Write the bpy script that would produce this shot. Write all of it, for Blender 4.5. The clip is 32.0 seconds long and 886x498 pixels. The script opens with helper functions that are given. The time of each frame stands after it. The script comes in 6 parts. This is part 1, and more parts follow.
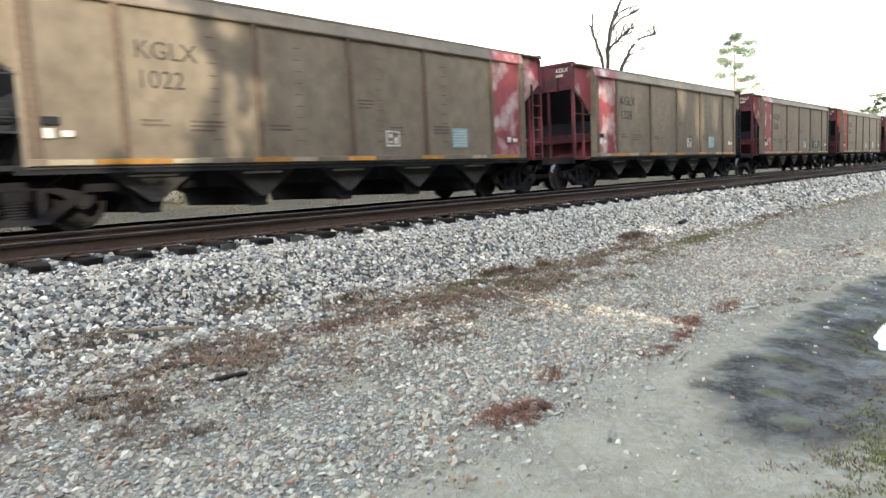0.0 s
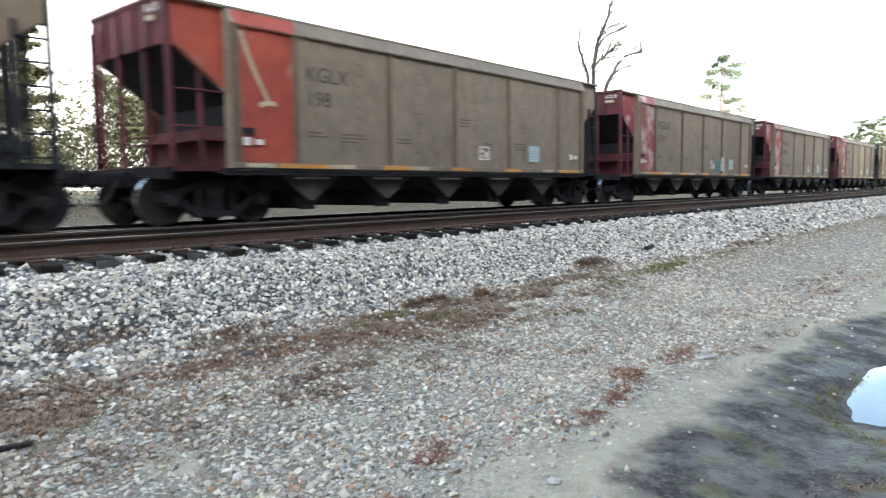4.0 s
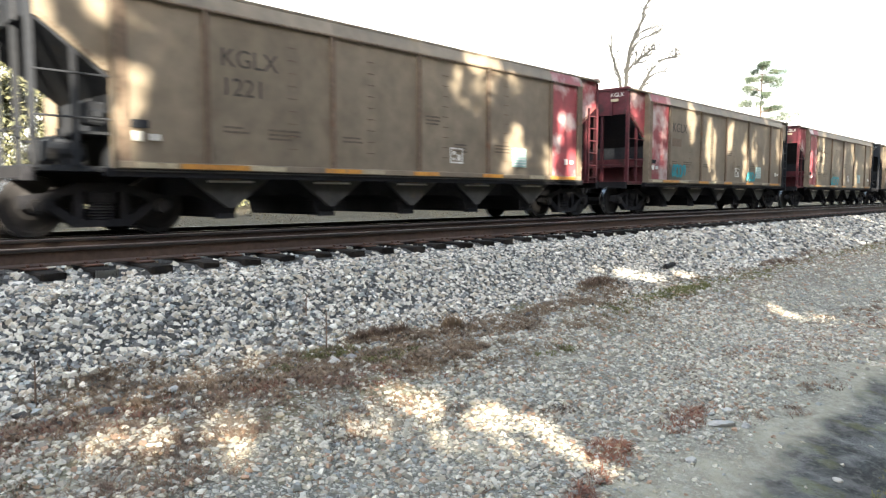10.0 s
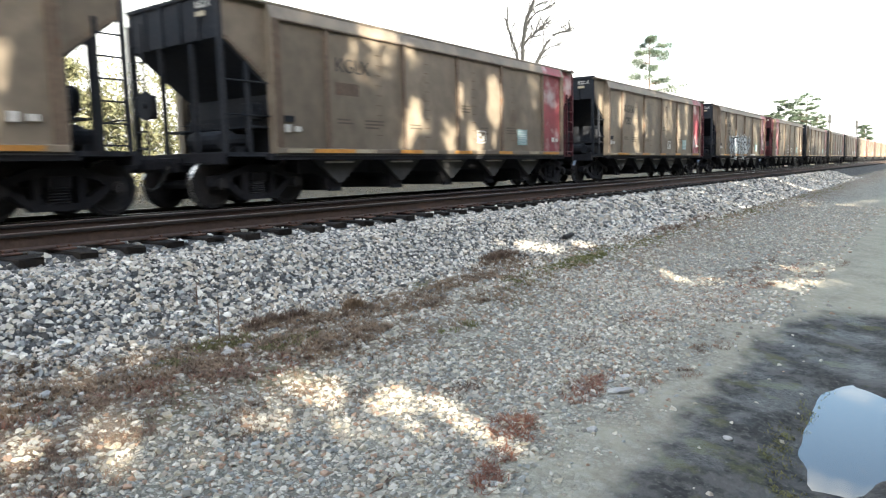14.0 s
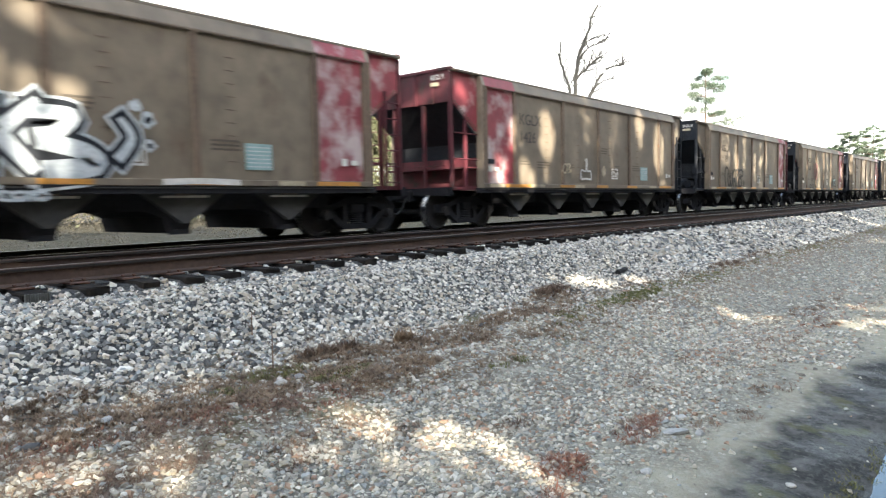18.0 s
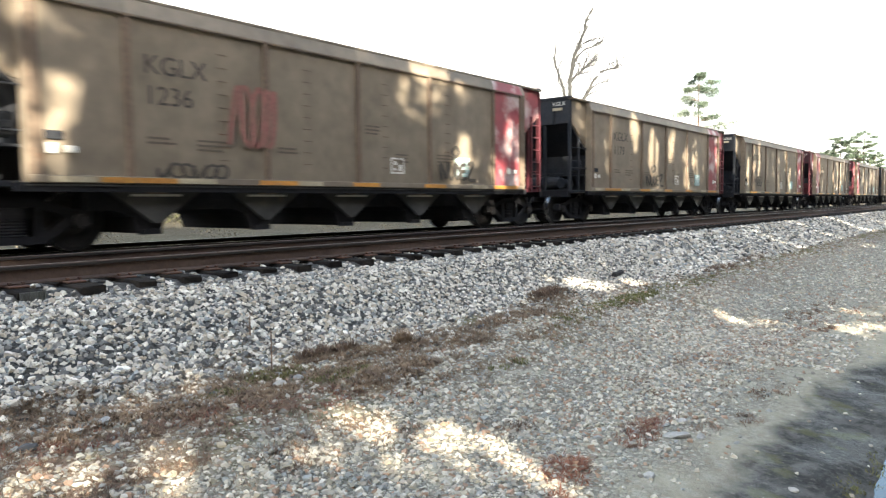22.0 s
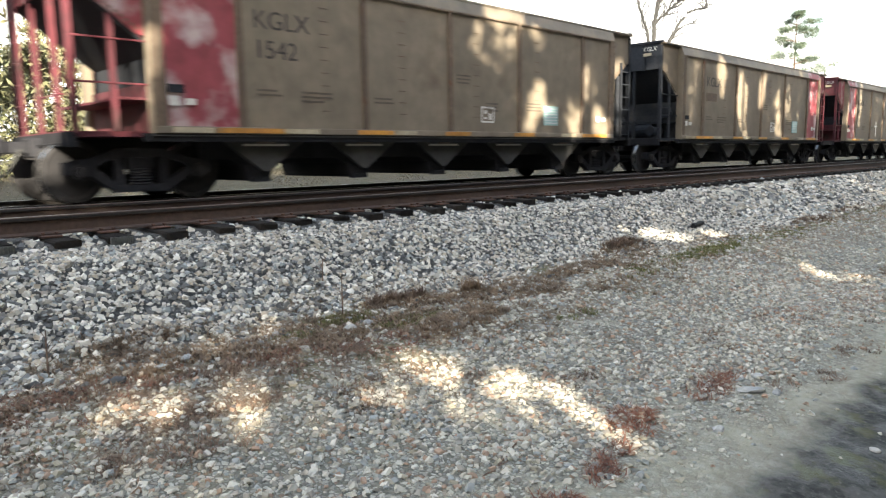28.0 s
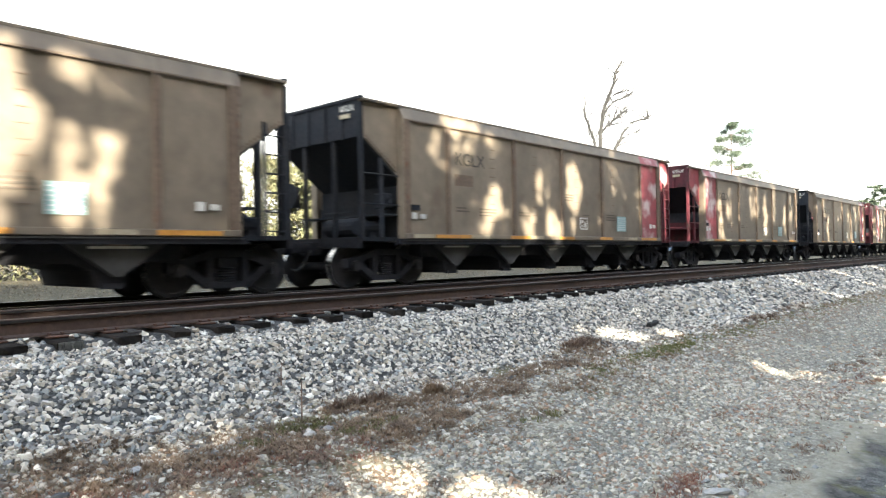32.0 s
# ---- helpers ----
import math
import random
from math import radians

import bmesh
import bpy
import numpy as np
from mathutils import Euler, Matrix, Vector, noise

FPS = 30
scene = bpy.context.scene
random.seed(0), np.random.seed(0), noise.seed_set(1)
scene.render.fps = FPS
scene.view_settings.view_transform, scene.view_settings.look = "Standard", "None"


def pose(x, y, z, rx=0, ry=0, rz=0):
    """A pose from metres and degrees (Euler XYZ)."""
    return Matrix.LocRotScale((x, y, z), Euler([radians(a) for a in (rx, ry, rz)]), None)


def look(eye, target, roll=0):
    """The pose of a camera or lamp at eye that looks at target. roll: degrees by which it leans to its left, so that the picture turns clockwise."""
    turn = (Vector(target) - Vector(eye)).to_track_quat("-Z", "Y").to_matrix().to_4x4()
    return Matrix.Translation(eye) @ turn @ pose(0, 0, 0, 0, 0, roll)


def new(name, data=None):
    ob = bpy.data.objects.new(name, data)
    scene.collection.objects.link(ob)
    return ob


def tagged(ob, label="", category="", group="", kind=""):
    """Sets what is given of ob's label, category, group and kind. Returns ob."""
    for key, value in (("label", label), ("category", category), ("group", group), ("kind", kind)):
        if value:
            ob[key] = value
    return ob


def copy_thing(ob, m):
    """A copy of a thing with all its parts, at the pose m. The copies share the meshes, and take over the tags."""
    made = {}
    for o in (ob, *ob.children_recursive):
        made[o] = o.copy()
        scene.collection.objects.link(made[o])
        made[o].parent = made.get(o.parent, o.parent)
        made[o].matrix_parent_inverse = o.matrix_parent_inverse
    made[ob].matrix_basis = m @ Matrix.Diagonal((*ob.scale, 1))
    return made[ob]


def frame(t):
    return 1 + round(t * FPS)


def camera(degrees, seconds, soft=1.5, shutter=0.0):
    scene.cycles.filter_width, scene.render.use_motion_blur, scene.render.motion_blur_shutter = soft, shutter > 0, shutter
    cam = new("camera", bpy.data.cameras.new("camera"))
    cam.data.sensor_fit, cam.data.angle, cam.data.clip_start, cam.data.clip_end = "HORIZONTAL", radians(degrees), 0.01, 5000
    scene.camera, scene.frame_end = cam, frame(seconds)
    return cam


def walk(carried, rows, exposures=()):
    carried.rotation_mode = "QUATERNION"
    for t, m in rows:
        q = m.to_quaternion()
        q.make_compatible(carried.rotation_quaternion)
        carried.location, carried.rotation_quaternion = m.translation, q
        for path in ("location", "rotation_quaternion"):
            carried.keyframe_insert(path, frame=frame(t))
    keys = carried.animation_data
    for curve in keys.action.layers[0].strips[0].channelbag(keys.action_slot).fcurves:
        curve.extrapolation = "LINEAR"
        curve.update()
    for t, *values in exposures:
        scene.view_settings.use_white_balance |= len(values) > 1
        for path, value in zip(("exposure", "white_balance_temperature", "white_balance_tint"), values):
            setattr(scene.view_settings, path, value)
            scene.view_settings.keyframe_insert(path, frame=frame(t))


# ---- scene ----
cam = camera(65.9, 32.0, soft=1.2, shutter=0.3)
PATH = [
    (0.0, look((-2.436, -0.453, 1.625), (4.902, 6.260, 0.583), -2.67)),
    (0.5, look((-2.150, -0.378, 1.648), (5.087, 6.484, 0.915), -1.17)),
    (1.0, look((-1.977, -0.299, 1.641), (5.303, 6.488, 0.677), -1.34)),
    (1.5, look((-1.771, -0.211, 1.665), (5.351, 6.784, 1.067), -0.59)),
    (2.0, look((-1.650, -0.170, 1.671), (5.491, 6.791, 0.940), -1.77)),
    (2.5, look((-1.531, -0.177, 1.677), (5.655, 6.739, 0.944), -1.88)),
    (3.0, look((-1.344, -0.248, 1.676), (5.972, 6.549, 1.150), 0.91)),
    (3.5, look((-1.212, -0.271, 1.675), (5.905, 6.711, 0.904), -0.11)),
    (4.0, look((-1.037, -0.231, 1.666), (6.452, 6.334, 0.770), -0.63)),
    (4.5, look((-0.819, -0.128, 1.655), (6.913, 6.165, 0.871), -0.76)),
    (6.5, look((-0.032, 0.112, 1.677), (7.681, 6.427, 0.892), -1.95)),
    (7.0, look((0.037, 0.192, 1.663), (7.674, 6.564, 0.628), -2.53)),
    (7.5, look((0.218, 0.119, 1.674), (7.632, 6.813, 1.199), 0.01)),
    (8.0, look((0.328, 0.074, 1.667), (7.298, 7.197, 0.843), -0.91)),
    (8.5, look((0.388, 0.145, 1.671), (7.514, 7.092, 0.694), -1.62)),
    (9.0, look((0.434, 0.249, 1.678), (7.649, 7.127, 0.884), -1.89)),
    (9.5, look((0.461, 0.280, 1.655), (7.889, 6.925, 0.831), -2.75)),
    (10.0, look((0.581, 0.219, 1.675), (7.756, 7.139, 0.876), 0.05)),
    (10.5, look((0.632, 0.217, 1.678), (7.643, 7.292, 0.788), 0.71)),
    (11.0, look((0.660, 0.278, 1.658), (8.238, 6.736, 0.728), -2.08)),
    (11.5, look((0.696, 0.296, 1.682), (8.556, 6.392, 0.656), -1.66)),
    (12.0, look((0.761, 0.240, 1.678), (8.318, 6.696, 0.582), -0.07)),
    (12.5, look((0.782, 0.241, 1.656), (8.323, 6.691, 0.418), -1.88)),
    (13.0, look((0.711, 0.297, 1.666), (8.538, 6.387, 0.379), -1.77)),
    (13.5, look((0.724, 0.285, 1.675), (8.704, 6.181, 0.429), -1.57)),
    (15.5, look((0.769, 0.266, 1.702), (8.701, 6.304, 0.912), -0.87)),
    (16.0, look((0.762, 0.264, 1.700), (8.528, 6.524, 0.986), -1.21)),
    (16.5, look((0.767, 0.258, 1.697), (8.509, 6.545, 0.967), -1.06)),
    (17.0, look((0.754, 0.262, 1.706), (8.345, 6.736, 1.024), -0.85)),
    (17.5, look((0.736, 0.261, 1.700), (8.296, 6.773, 1.033), -1.08)),
    (18.0, look((0.729, 0.264, 1.697), (8.336, 6.719, 1.020), -1.16)),
    (18.5, look((0.725, 0.276, 1.695), (8.246, 6.827, 0.977), -1.23)),
    (19.0, look((0.729, 0.284, 1.693), (8.253, 6.834, 0.994), -1.82)),
    (19.5, look((0.721, 0.293, 1.698), (8.259, 6.828, 1.011), -1.48)),
    (20.0, look((0.712, 0.301, 1.691), (8.205, 6.892, 1.050), -1.43)),
    (20.5, look((0.710, 0.306, 1.689), (8.217, 6.878, 1.010), -1.26)),
    (21.0, look((0.704, 0.319, 1.691), (8.367, 6.713, 1.057), -1.15)),
    (21.5, look((0.702, 0.323, 1.693), (8.349, 6.738, 1.087), -0.87)),
    (22.0, look((0.703, 0.335, 1.697), (8.380, 6.709, 1.036), -0.65)),
    (22.5, look((0.707, 0.336, 1.691), (8.400, 6.693, 1.046), -0.34)),
    (23.0, look((0.701, 0.338, 1.689), (8.428, 6.649, 1.003), -0.12)),
    (23.5, look((0.695, 0.341, 1.687), (8.481, 6.582, 1.027), -0.24)),
    (24.0, look((0.696, 0.335, 1.685), (8.598, 6.430, 1.041), -1.02)),
    (24.5, look((0.705, 0.309, 1.690), (8.770, 6.181, 0.997), -1.00)),
    (26.5, look((0.717, 0.310, 1.666), (8.233, 6.843, 0.754), 0.10)),
    (27.0, look((0.733, 0.307, 1.648), (8.024, 7.085, 0.700), -0.77)),
    (27.5, look((0.759, 0.291, 1.654), (7.812, 7.282, 0.483), -1.03)),
    (28.0, look((0.766, 0.307, 1.671), (7.636, 7.445, 0.306), -0.86)),
    (28.5, look((0.749, 0.315, 1.677), (7.540, 7.597, 0.752), -1.33)),
    (29.0, look((0.731, 0.335, 1.658), (7.978, 7.171, 0.800), -1.36)),
    (29.5, look((0.711, 0.370, 1.670), (8.103, 7.065, 0.939), -1.04)),
    (30.0, look((0.704, 0.377, 1.681), (8.165, 7.026, 1.329), -0.94)),
    (30.5, look((0.707, 0.349, 1.684), (8.254, 6.909, 1.729), -1.07)),
    (31.0, look((0.717, 0.333, 1.682), (8.296, 6.854, 1.854), -1.01)),
    (31.5, look((0.711, 0.320, 1.670), (8.183, 6.964, 1.815), -0.84)),
    (32.0, look((0.707, 0.319, 1.683), (8.101, 7.051, 1.775), -0.96)),
]
walk(cam, PATH, exposures=[(t, s, k, 5) for t, s, k in ((0, 3.05, 6900), (1, 3.10, 6650), (4.5, 3.14, 6550), (7, 3.02, 6600), (9, 2.96, 6850), (11, 2.90, 6850), (13, 2.78, 6650), (16, 2.84, 6450), (18, 2.88, 6550), (20, 2.91, 6800), (24, 2.88, 6800), (27, 2.80, 6850), (28, 2.70, 6850), (29, 2.80, 6800), (30, 2.88, 6700), (32, 2.98, 6650))])

# ---------------------------------------------------------------- world, sun
SUN_DIR = Vector((0.50, 0.80, -0.33)).normalized()   # the way the light travels
world = bpy.data.worlds.new("world")
scene.world = world
world.use_nodes = True
wn, wl = world.node_tree.nodes, world.node_tree.links
wn.clear()
w_out = wn.new("ShaderNodeOutputWorld")
w_bg = wn.new("ShaderNodeBackground")
w_sky = wn.new("ShaderNodeTexSky")
w_sky.sky_type = "NISHITA"
w_sky.sun_disc = False
w_sky.sun_elevation = math.asin(-SUN_DIR.z)
w_sky.sun_rotation = math.atan2(-SUN_DIR.x, -SUN_DIR.y)
w_sky.air_density, w_sky.dust_density = 1.0, 2.0
w_tc = wn.new("ShaderNodeTexCoord")
w_map = wn.new("ShaderNodeMapping")
w_map.inputs["Scale"].default_value = (1.0, 1.0, 2.2)
w_map.inputs["Location"].default_value = (3.1, 1.7, 0.4)
w_noise = wn.new("ShaderNodeTexNoise")
w_noise.inputs["Scale"].default_value = 2.6
w_noise.inputs["Detail"].default_value = 6.0
w_ramp = wn.new("ShaderNodeValToRGB")
w_ramp.color_ramp.elements[0].position, w_ramp.color_ramp.elements[1].position = 0.40, 0.50
w_mix = wn.new("ShaderNodeMixRGB")
w_grey = wn.new("ShaderNodeMapRange")      # an overcast sky is brighter overhead than at the horizon
w_grey.inputs["From Max"].default_value, w_grey.inputs["To Min"].default_value, w_grey.inputs["To Max"].default_value = 0.8, 5.0, 15.5
w_tint = wn.new("ShaderNodeVectorMath")
w_tint.operation = "SCALE"
w_tint.inputs[0].default_value = (1.02, 1.0, 0.97)
wl.new(w_grey.outputs["Result"], w_tint.inputs["Scale"])
wl.new(w_tint.outputs["Vector"], w_mix.inputs["Color2"])
wl.new(w_tc.outputs["Generated"], w_map.inputs["Vector"])
wl.new(w_map.outputs["Vector"], w_noise.inputs["Vector"])
w_sep = wn.new("ShaderNodeSeparateXYZ")
wl.new(w_tc.outputs["Generated"], w_sep.inputs["Vector"])
w_low = wn.new("ShaderNodeMath")
w_low.operation = "MULTIPLY_ADD"          # the cover is closed near the horizon and broken overhead
w_low.inputs[1].default_value = -0.35
wl.new(w_sep.outputs["Z"], w_low.inputs[0])
wl.new(w_sep.outputs["Z"], w_grey.inputs["Value"])
w_high = wn.new("ShaderNodeMath")
w_high.inputs[1].default_value = 0.11
wl.new(w_noise.outputs["Fac"], w_high.inputs[0])
wl.new(w_high.outputs["Value"], w_low.inputs[2])
wl.new(w_low.outputs["Value"], w_ramp.inputs["Fac"])
wl.new(w_ramp.outputs["Color"], w_mix.inputs["Fac"])
w_gain = wn.new("ShaderNodeVectorMath")
w_gain.operation = "SCALE"
w_gain.inputs["Scale"].default_value = 1.7
wl.new(w_sky.outputs["Color"], w_gain.inputs[0])
wl.new(w_gain.outputs["Vector"], w_mix.inputs["Color1"])
wl.new(w_mix.outputs["Color"], w_bg.inputs["Color"])
w_bg.inputs["Strength"].default_value = 0.068
wl.new(w_bg.outputs["Background"], w_out.inputs["Surface"])

sun = new("sun", bpy.data.lights.new("sun", "SUN"))
sun.data.energy, sun.data.angle, sun.data.color = 4.4, radians(0.53), (1.0, 0.91, 0.77)
sun.matrix_world = look((0, 0, 60), Vector((0, 0, 60)) + SUN_DIR)


# ---------------------------------------------------------------- materials
def material(name, color, color2=None, rough=0.8, metal=0.0, grain=30.0, blotch=1.5, bump=0.3, spot=None, spot_amount=0.0, spec=0.3, by_object=0.0, depth=0.01, island=None, streak=0.0):
    """A surface of two colours in blotches and grain, with spots of a third and fine relief."""
    m = bpy.data.materials.new(name)
    m.use_nodes = True
    n, l = m.node_tree.nodes, m.node_tree.links
    b = n["Principled BSDF"]
    b.inputs["Metallic"].default_value = metal
    b.inputs["Specular IOR Level"].default_value = spec
    tc = n.new("ShaderNodeTexCoord")
    info = n.new("ShaderNodeObjectInfo")
    shift = n.new("ShaderNodeVectorMath")
    shift.operation = "MULTIPLY_ADD"
    shift.inputs[1].default_value = (1, 1, 1)
    off = n.new("ShaderNodeVectorMath")
    off.operation = "SCALE"
    off.inputs[0].default_value = (37.0, 11.0, 23.0)
    l.new(info.outputs["Random"], off.inputs["Scale"])
    l.new(tc.outputs["Object"], shift.inputs[0])
    l.new(off.outputs["Vector"], shift.inputs[2])
    big = n.new("ShaderNodeTexNoise")
    big.inputs["Scale"].default_value, big.inputs["Detail"].default_value = blotch, 5.0
    fine = n.new("ShaderNodeTexNoise")
    fine.inputs["Scale"].default_value, fine.inputs["Detail"].default_value = grain, 4.0
    if streak:
        sm = n.new("ShaderNodeMapping")
        sm.inputs["Scale"].default_value = (1.0, 1.0, streak)
        l.new(shift.outputs["Vector"], sm.inputs["Vector"])
        l.new(sm.outputs["Vector"], big.inputs["Vector"])
    else:
        l.new(shift.outputs["Vector"], big.inputs["Vector"])
    l.new(shift.outputs["Vector"], fine.inputs["Vector"])
    c2 = color2 or tuple(0.62 * v for v in color)
    ramp = n.new("ShaderNodeValToRGB")
    ramp.color_ramp.elements[0].position, ramp.color_ramp.elements[1].position = 0.35, 0.65
    l.new(big.outputs["Fac"], ramp.inputs["Fac"])
    mix = n.new("ShaderNodeMixRGB")
    mix.inputs["Color1"].default_value, mix.inputs["Color2"].default_value = (*color, 1), (*c2, 1)
    l.new(ramp.outputs["Color"], mix.inputs["Fac"])
    grainmix = n.new("ShaderNodeMixRGB")
    grainmix.blend_type = "OVERLAY"
    grainmix.inputs["Fac"].default_value = 0.45
    l.new(mix.outputs["Color"], grainmix.inputs["Color1"])
    l.new(fine.outputs["Fac"], grainmix.inputs["Color2"])
    last = grainmix.outputs["Color"]
    if spot:
        sp = n.new("ShaderNodeTexNoise")
        sp.inputs["Scale"].default_value, sp.inputs["Detail"].default_value = blotch * 2.3, 8.0
        l.new(shift.outputs["Vector"], sp.inputs["Vector"])
        sr = n.new("ShaderNodeValToRGB")
        sr.color_ramp.elements[0].position, sr.color_ramp.elements[1].position = 0.66 - spot_amount * 0.3, 0.84 - spot_amount * 0.3
        l.new(sp.outputs["Fac"], sr.inputs["Fac"])
        sx = n.new("ShaderNodeMixRGB")
        sx.inputs["Color2"].default_value = (*spot, 1)
        l.new(sr.outputs["Color"], sx.inputs["Fac"])
        l.new(last, sx.inputs["Color1"])
        last = sx.outputs["Color"]
    if by_object or island:
        hv = n.new("ShaderNodeHueSaturation")
        mr = n.new("ShaderNodeMapRange")
        amount = by_object or 0.3
        mr.inputs["To Min"].default_value, mr.inputs["To Max"].default_value = 1 - amount, 1 + amount
        if island:
            geo = n.new("ShaderNodeNewGeometry")
            ir = n.new("ShaderNodeValToRGB")
            ir.color_ramp.elements.remove(ir.color_ramp.elements[1])
            for k, c in enumerate(island):
                e = ir.color_ramp.elements[0] if k == 0 else ir.color_ramp.elements.new(k / len(island))
                e.position, e.color = k / len(island), (*c, 1)
            ir.color_ramp.interpolation = "CONSTANT"
            l.new(geo.outputs["Random Per Island"], ir.inputs["Fac"])
            im = n.new("ShaderNodeMixRGB")
            im.blend_type = "MULTIPLY"
            im.inputs["Fac"].default_value = 1.0
            l.new(ir.outputs["Color"], im.inputs["Color1"])
            l.new(last, im.inputs["Color2"])
            last = im.outputs["Color"]
        else:
            l.new(info.outputs["Random"], mr.inputs["Value"])
            l.new(mr.outputs["Result"], hv.inputs["Value"])
            l.new(last, hv.inputs["Color"])
            last = hv.outputs["Color"]
    l.new(last, b.inputs["Base Color"])
    rr = n.new("ShaderNodeMapRange")
    rr.inputs["To Min"].default_value, rr.inputs["To Max"].default_value = max(0.05, rough - 0.12), min(1.0, rough + 0.12)
    l.new(fine.outputs["Fac"], rr.inputs["Value"])
    l.new(rr.outputs["Result"], b.inputs["Roughness"])
    if bump:
        bp = n.new("ShaderNodeBump")
        bp.inputs["Strength"].default_value, bp.inputs["Distance"].default_value = bump, depth
        l.new(fine.outputs["Fac"], bp.inputs["Height"])
        l.new(bp.outputs["Normal"], b.inputs["Normal"])
    return m


M = {}
M["tan"] = material("weathered_tan_paint", (0.202, 0.164, 0.124), (0.155, 0.125, 0.096), 0.58, 0, 3.0, 0.5, 0.05, (0.115, 0.080, 0.056), 0.16, 0.4, 0.12, streak=0.22)
# pale spots: faded paint, with more added to imitate a whitish sheen in sun
M["red"] = material("faded_red_paint", (0.27, 0.058, 0.072), (0.21, 0.040, 0.053), 0.55, 0, 4, 0.7, 0.06, (0.48, 0.39, 0.39), 0.60, 0.4, 0.12, streak=1.6)
M["orange_red"] = material("orange_red_paint", (0.36, 0.07, 0.045), (0.29, 0.055, 0.04), 0.6, 0, 4, 0.9, 0.15, (0.4, 0.25, 0.2), 0.05, 0.35, 0.1)
M["dark_red"] = material("grimy_red_paint", (0.105, 0.022, 0.031), (0.055, 0.015, 0.020), 0.7, 0, 10, 1.2, 0.2, (0.03, 0.022, 0.02), 0.35, 0.3, 0.15)
M["black"] = material("sooty_black_steel", (0.024, 0.027, 0.034), (0.031, 0.032, 0.037), 0.8, 0.0, 14, 1.2, 0.15, (0.034, 0.030, 0.028), 0.08, 0.08, 0.2)
M["grime"] = material("greasy_underframe_steel", (0.027, 0.027, 0.031), (0.020, 0.020, 0.024), 0.88, 0.0, 18, 2.0, 0.2, (0.030, 0.025, 0.023), 0.06, 0.05, 0.2)
M["hopper"] = material("grey_hopper_steel", (0.062, 0.061, 0.062), (0.036, 0.036, 0.037), 0.7, 0.0, 12, 1.6, 0.25, (0.09, 0.075, 0.06), 0.1, 0.3, 0.2)
M["rib"] = material("brown_rusty_rib", (0.155, 0.112, 0.083), (0.12, 0.088, 0.066), 0.68, 0, 14, 1.5, 0.2, (0.16, 0.07, 0.035), 0.15, 0.3, 0.15)
M["yellow"] = material("orange_yellow_stripe", (0.54, 0.26, 0.05), (0.42, 0.19, 0.05), 0.5, 0, 20, 3, 0.05, (0.25, 0.17, 0.1), 0.2, 0.4, 0.2)
M["pale"] = material("dirty_pale_stripe", (0.42, 0.36, 0.26), (0.33, 0.28, 0.20), 0.6, 0, 20, 3, 0.05, (0.2, 0.15, 0.1), 0.2, 0.4, 0.1)
M["white"] = material("white_paint", (0.68, 0.66, 0.63), (0.55, 0.53, 0.5), 0.6, 0, 20, 3, 0.05)
M["silver"] = material("silver_spray_paint", (0.50, 0.53, 0.56), (0.42, 0.46, 0.50), 0.5, 0, 20, 3, 0.05)
M["teal"] = material("pale_teal_paint", (0.30, 0.42, 0.42), (0.24, 0.36, 0.36), 0.6, 0, 20, 3, 0.05)
M["turquoise"] = material("turquoise_spray_paint", (0.03, 0.27, 0.31), (0.04, 0.20, 0.24), 0.6, 0, 20, 3, 0.05)
M["ink"] = material("faded_black_lettering", (0.045, 0.04, 0.038), (0.07, 0.06, 0.05), 0.7, 0, 20, 3, 0.05)
M["pink"] = material("faded_pink_spray", (0.25, 0.105, 0.095), (0.21, 0.11, 0.09), 0.7, 0, 20, 3, 0.05)
M["wheel"] = material("worn_wheel_steel", (0.034, 0.032, 0.034), (0.023, 0.022, 0.024), 0.7, 0.0, 20, 3, 0.2, spec=0.15)
M["tread"] = material("polished_wheel_tread", (0.45, 0.44, 0.43), (0.35, 0.34, 0.33), 0.28, 1.0, 20, 3, 0.03)
M["railtop"] = material("polished_rail_head", (0.30, 0.29, 0.28), (0.22, 0.2, 0.19), 0.35, 1.0, 20, 3, 0.03)
M["railrust"] = material("rusty_rail_web", (0.092, 0.060, 0.048), (0.060, 0.041, 0.035), 0.8, 0.0, 22, 1.2, 0.25, (0.10, 0.06, 0.042), 0.12)
M["raildark"] = material("dark_rail_steel", (0.036, 0.031, 0.029), (0.024, 0.021, 0.020), 0.7, 0.0, 22, 1.2, 0.2, (0.06, 0.042, 0.034), 0.10, 0.2)
M["tie"] = material("creosoted_tie_wood", (0.014, 0.012, 0.011), (0.026, 0.021, 0.018), 0.9, 0.0, 26, 5, 0.5, (0.04, 0.033, 0.027), 0.05, 0.1, 0.3)
M["plate"] = material("rusted_tie_plate", (0.12, 0.06, 0.04), (0.08, 0.045, 0.035), 0.8, 0.0, 26, 5, 0.3)
M["tag"] = material("galvanised_tie_end", (0.16, 0.16, 0.155), (0.11, 0.11, 0.105), 0.5, 0.4, 40, 6, 0.2)
M["stone"] = material("crushed_ballast_stone", (1.0, 0.965, 0.91), (0.80, 0.765, 0.72), 0.85, 0, 40, 12, 0.4, spec=0.25,
                      island=[(0.60, 0.57, 0.52), (0.30, 0.295, 0.29), (0.72, 0.69, 0.64), (0.15, 0.15, 0.155), (0.50, 0.44, 0.37), (0.36, 0.38, 0.39), (0.85, 0.82, 0.77), (0.085, 0.082, 0.08), (0.50, 0.475, 0.44), (0.22, 0.222, 0.225), (0.66, 0.62, 0.56), (0.40, 0.36, 0.31)])
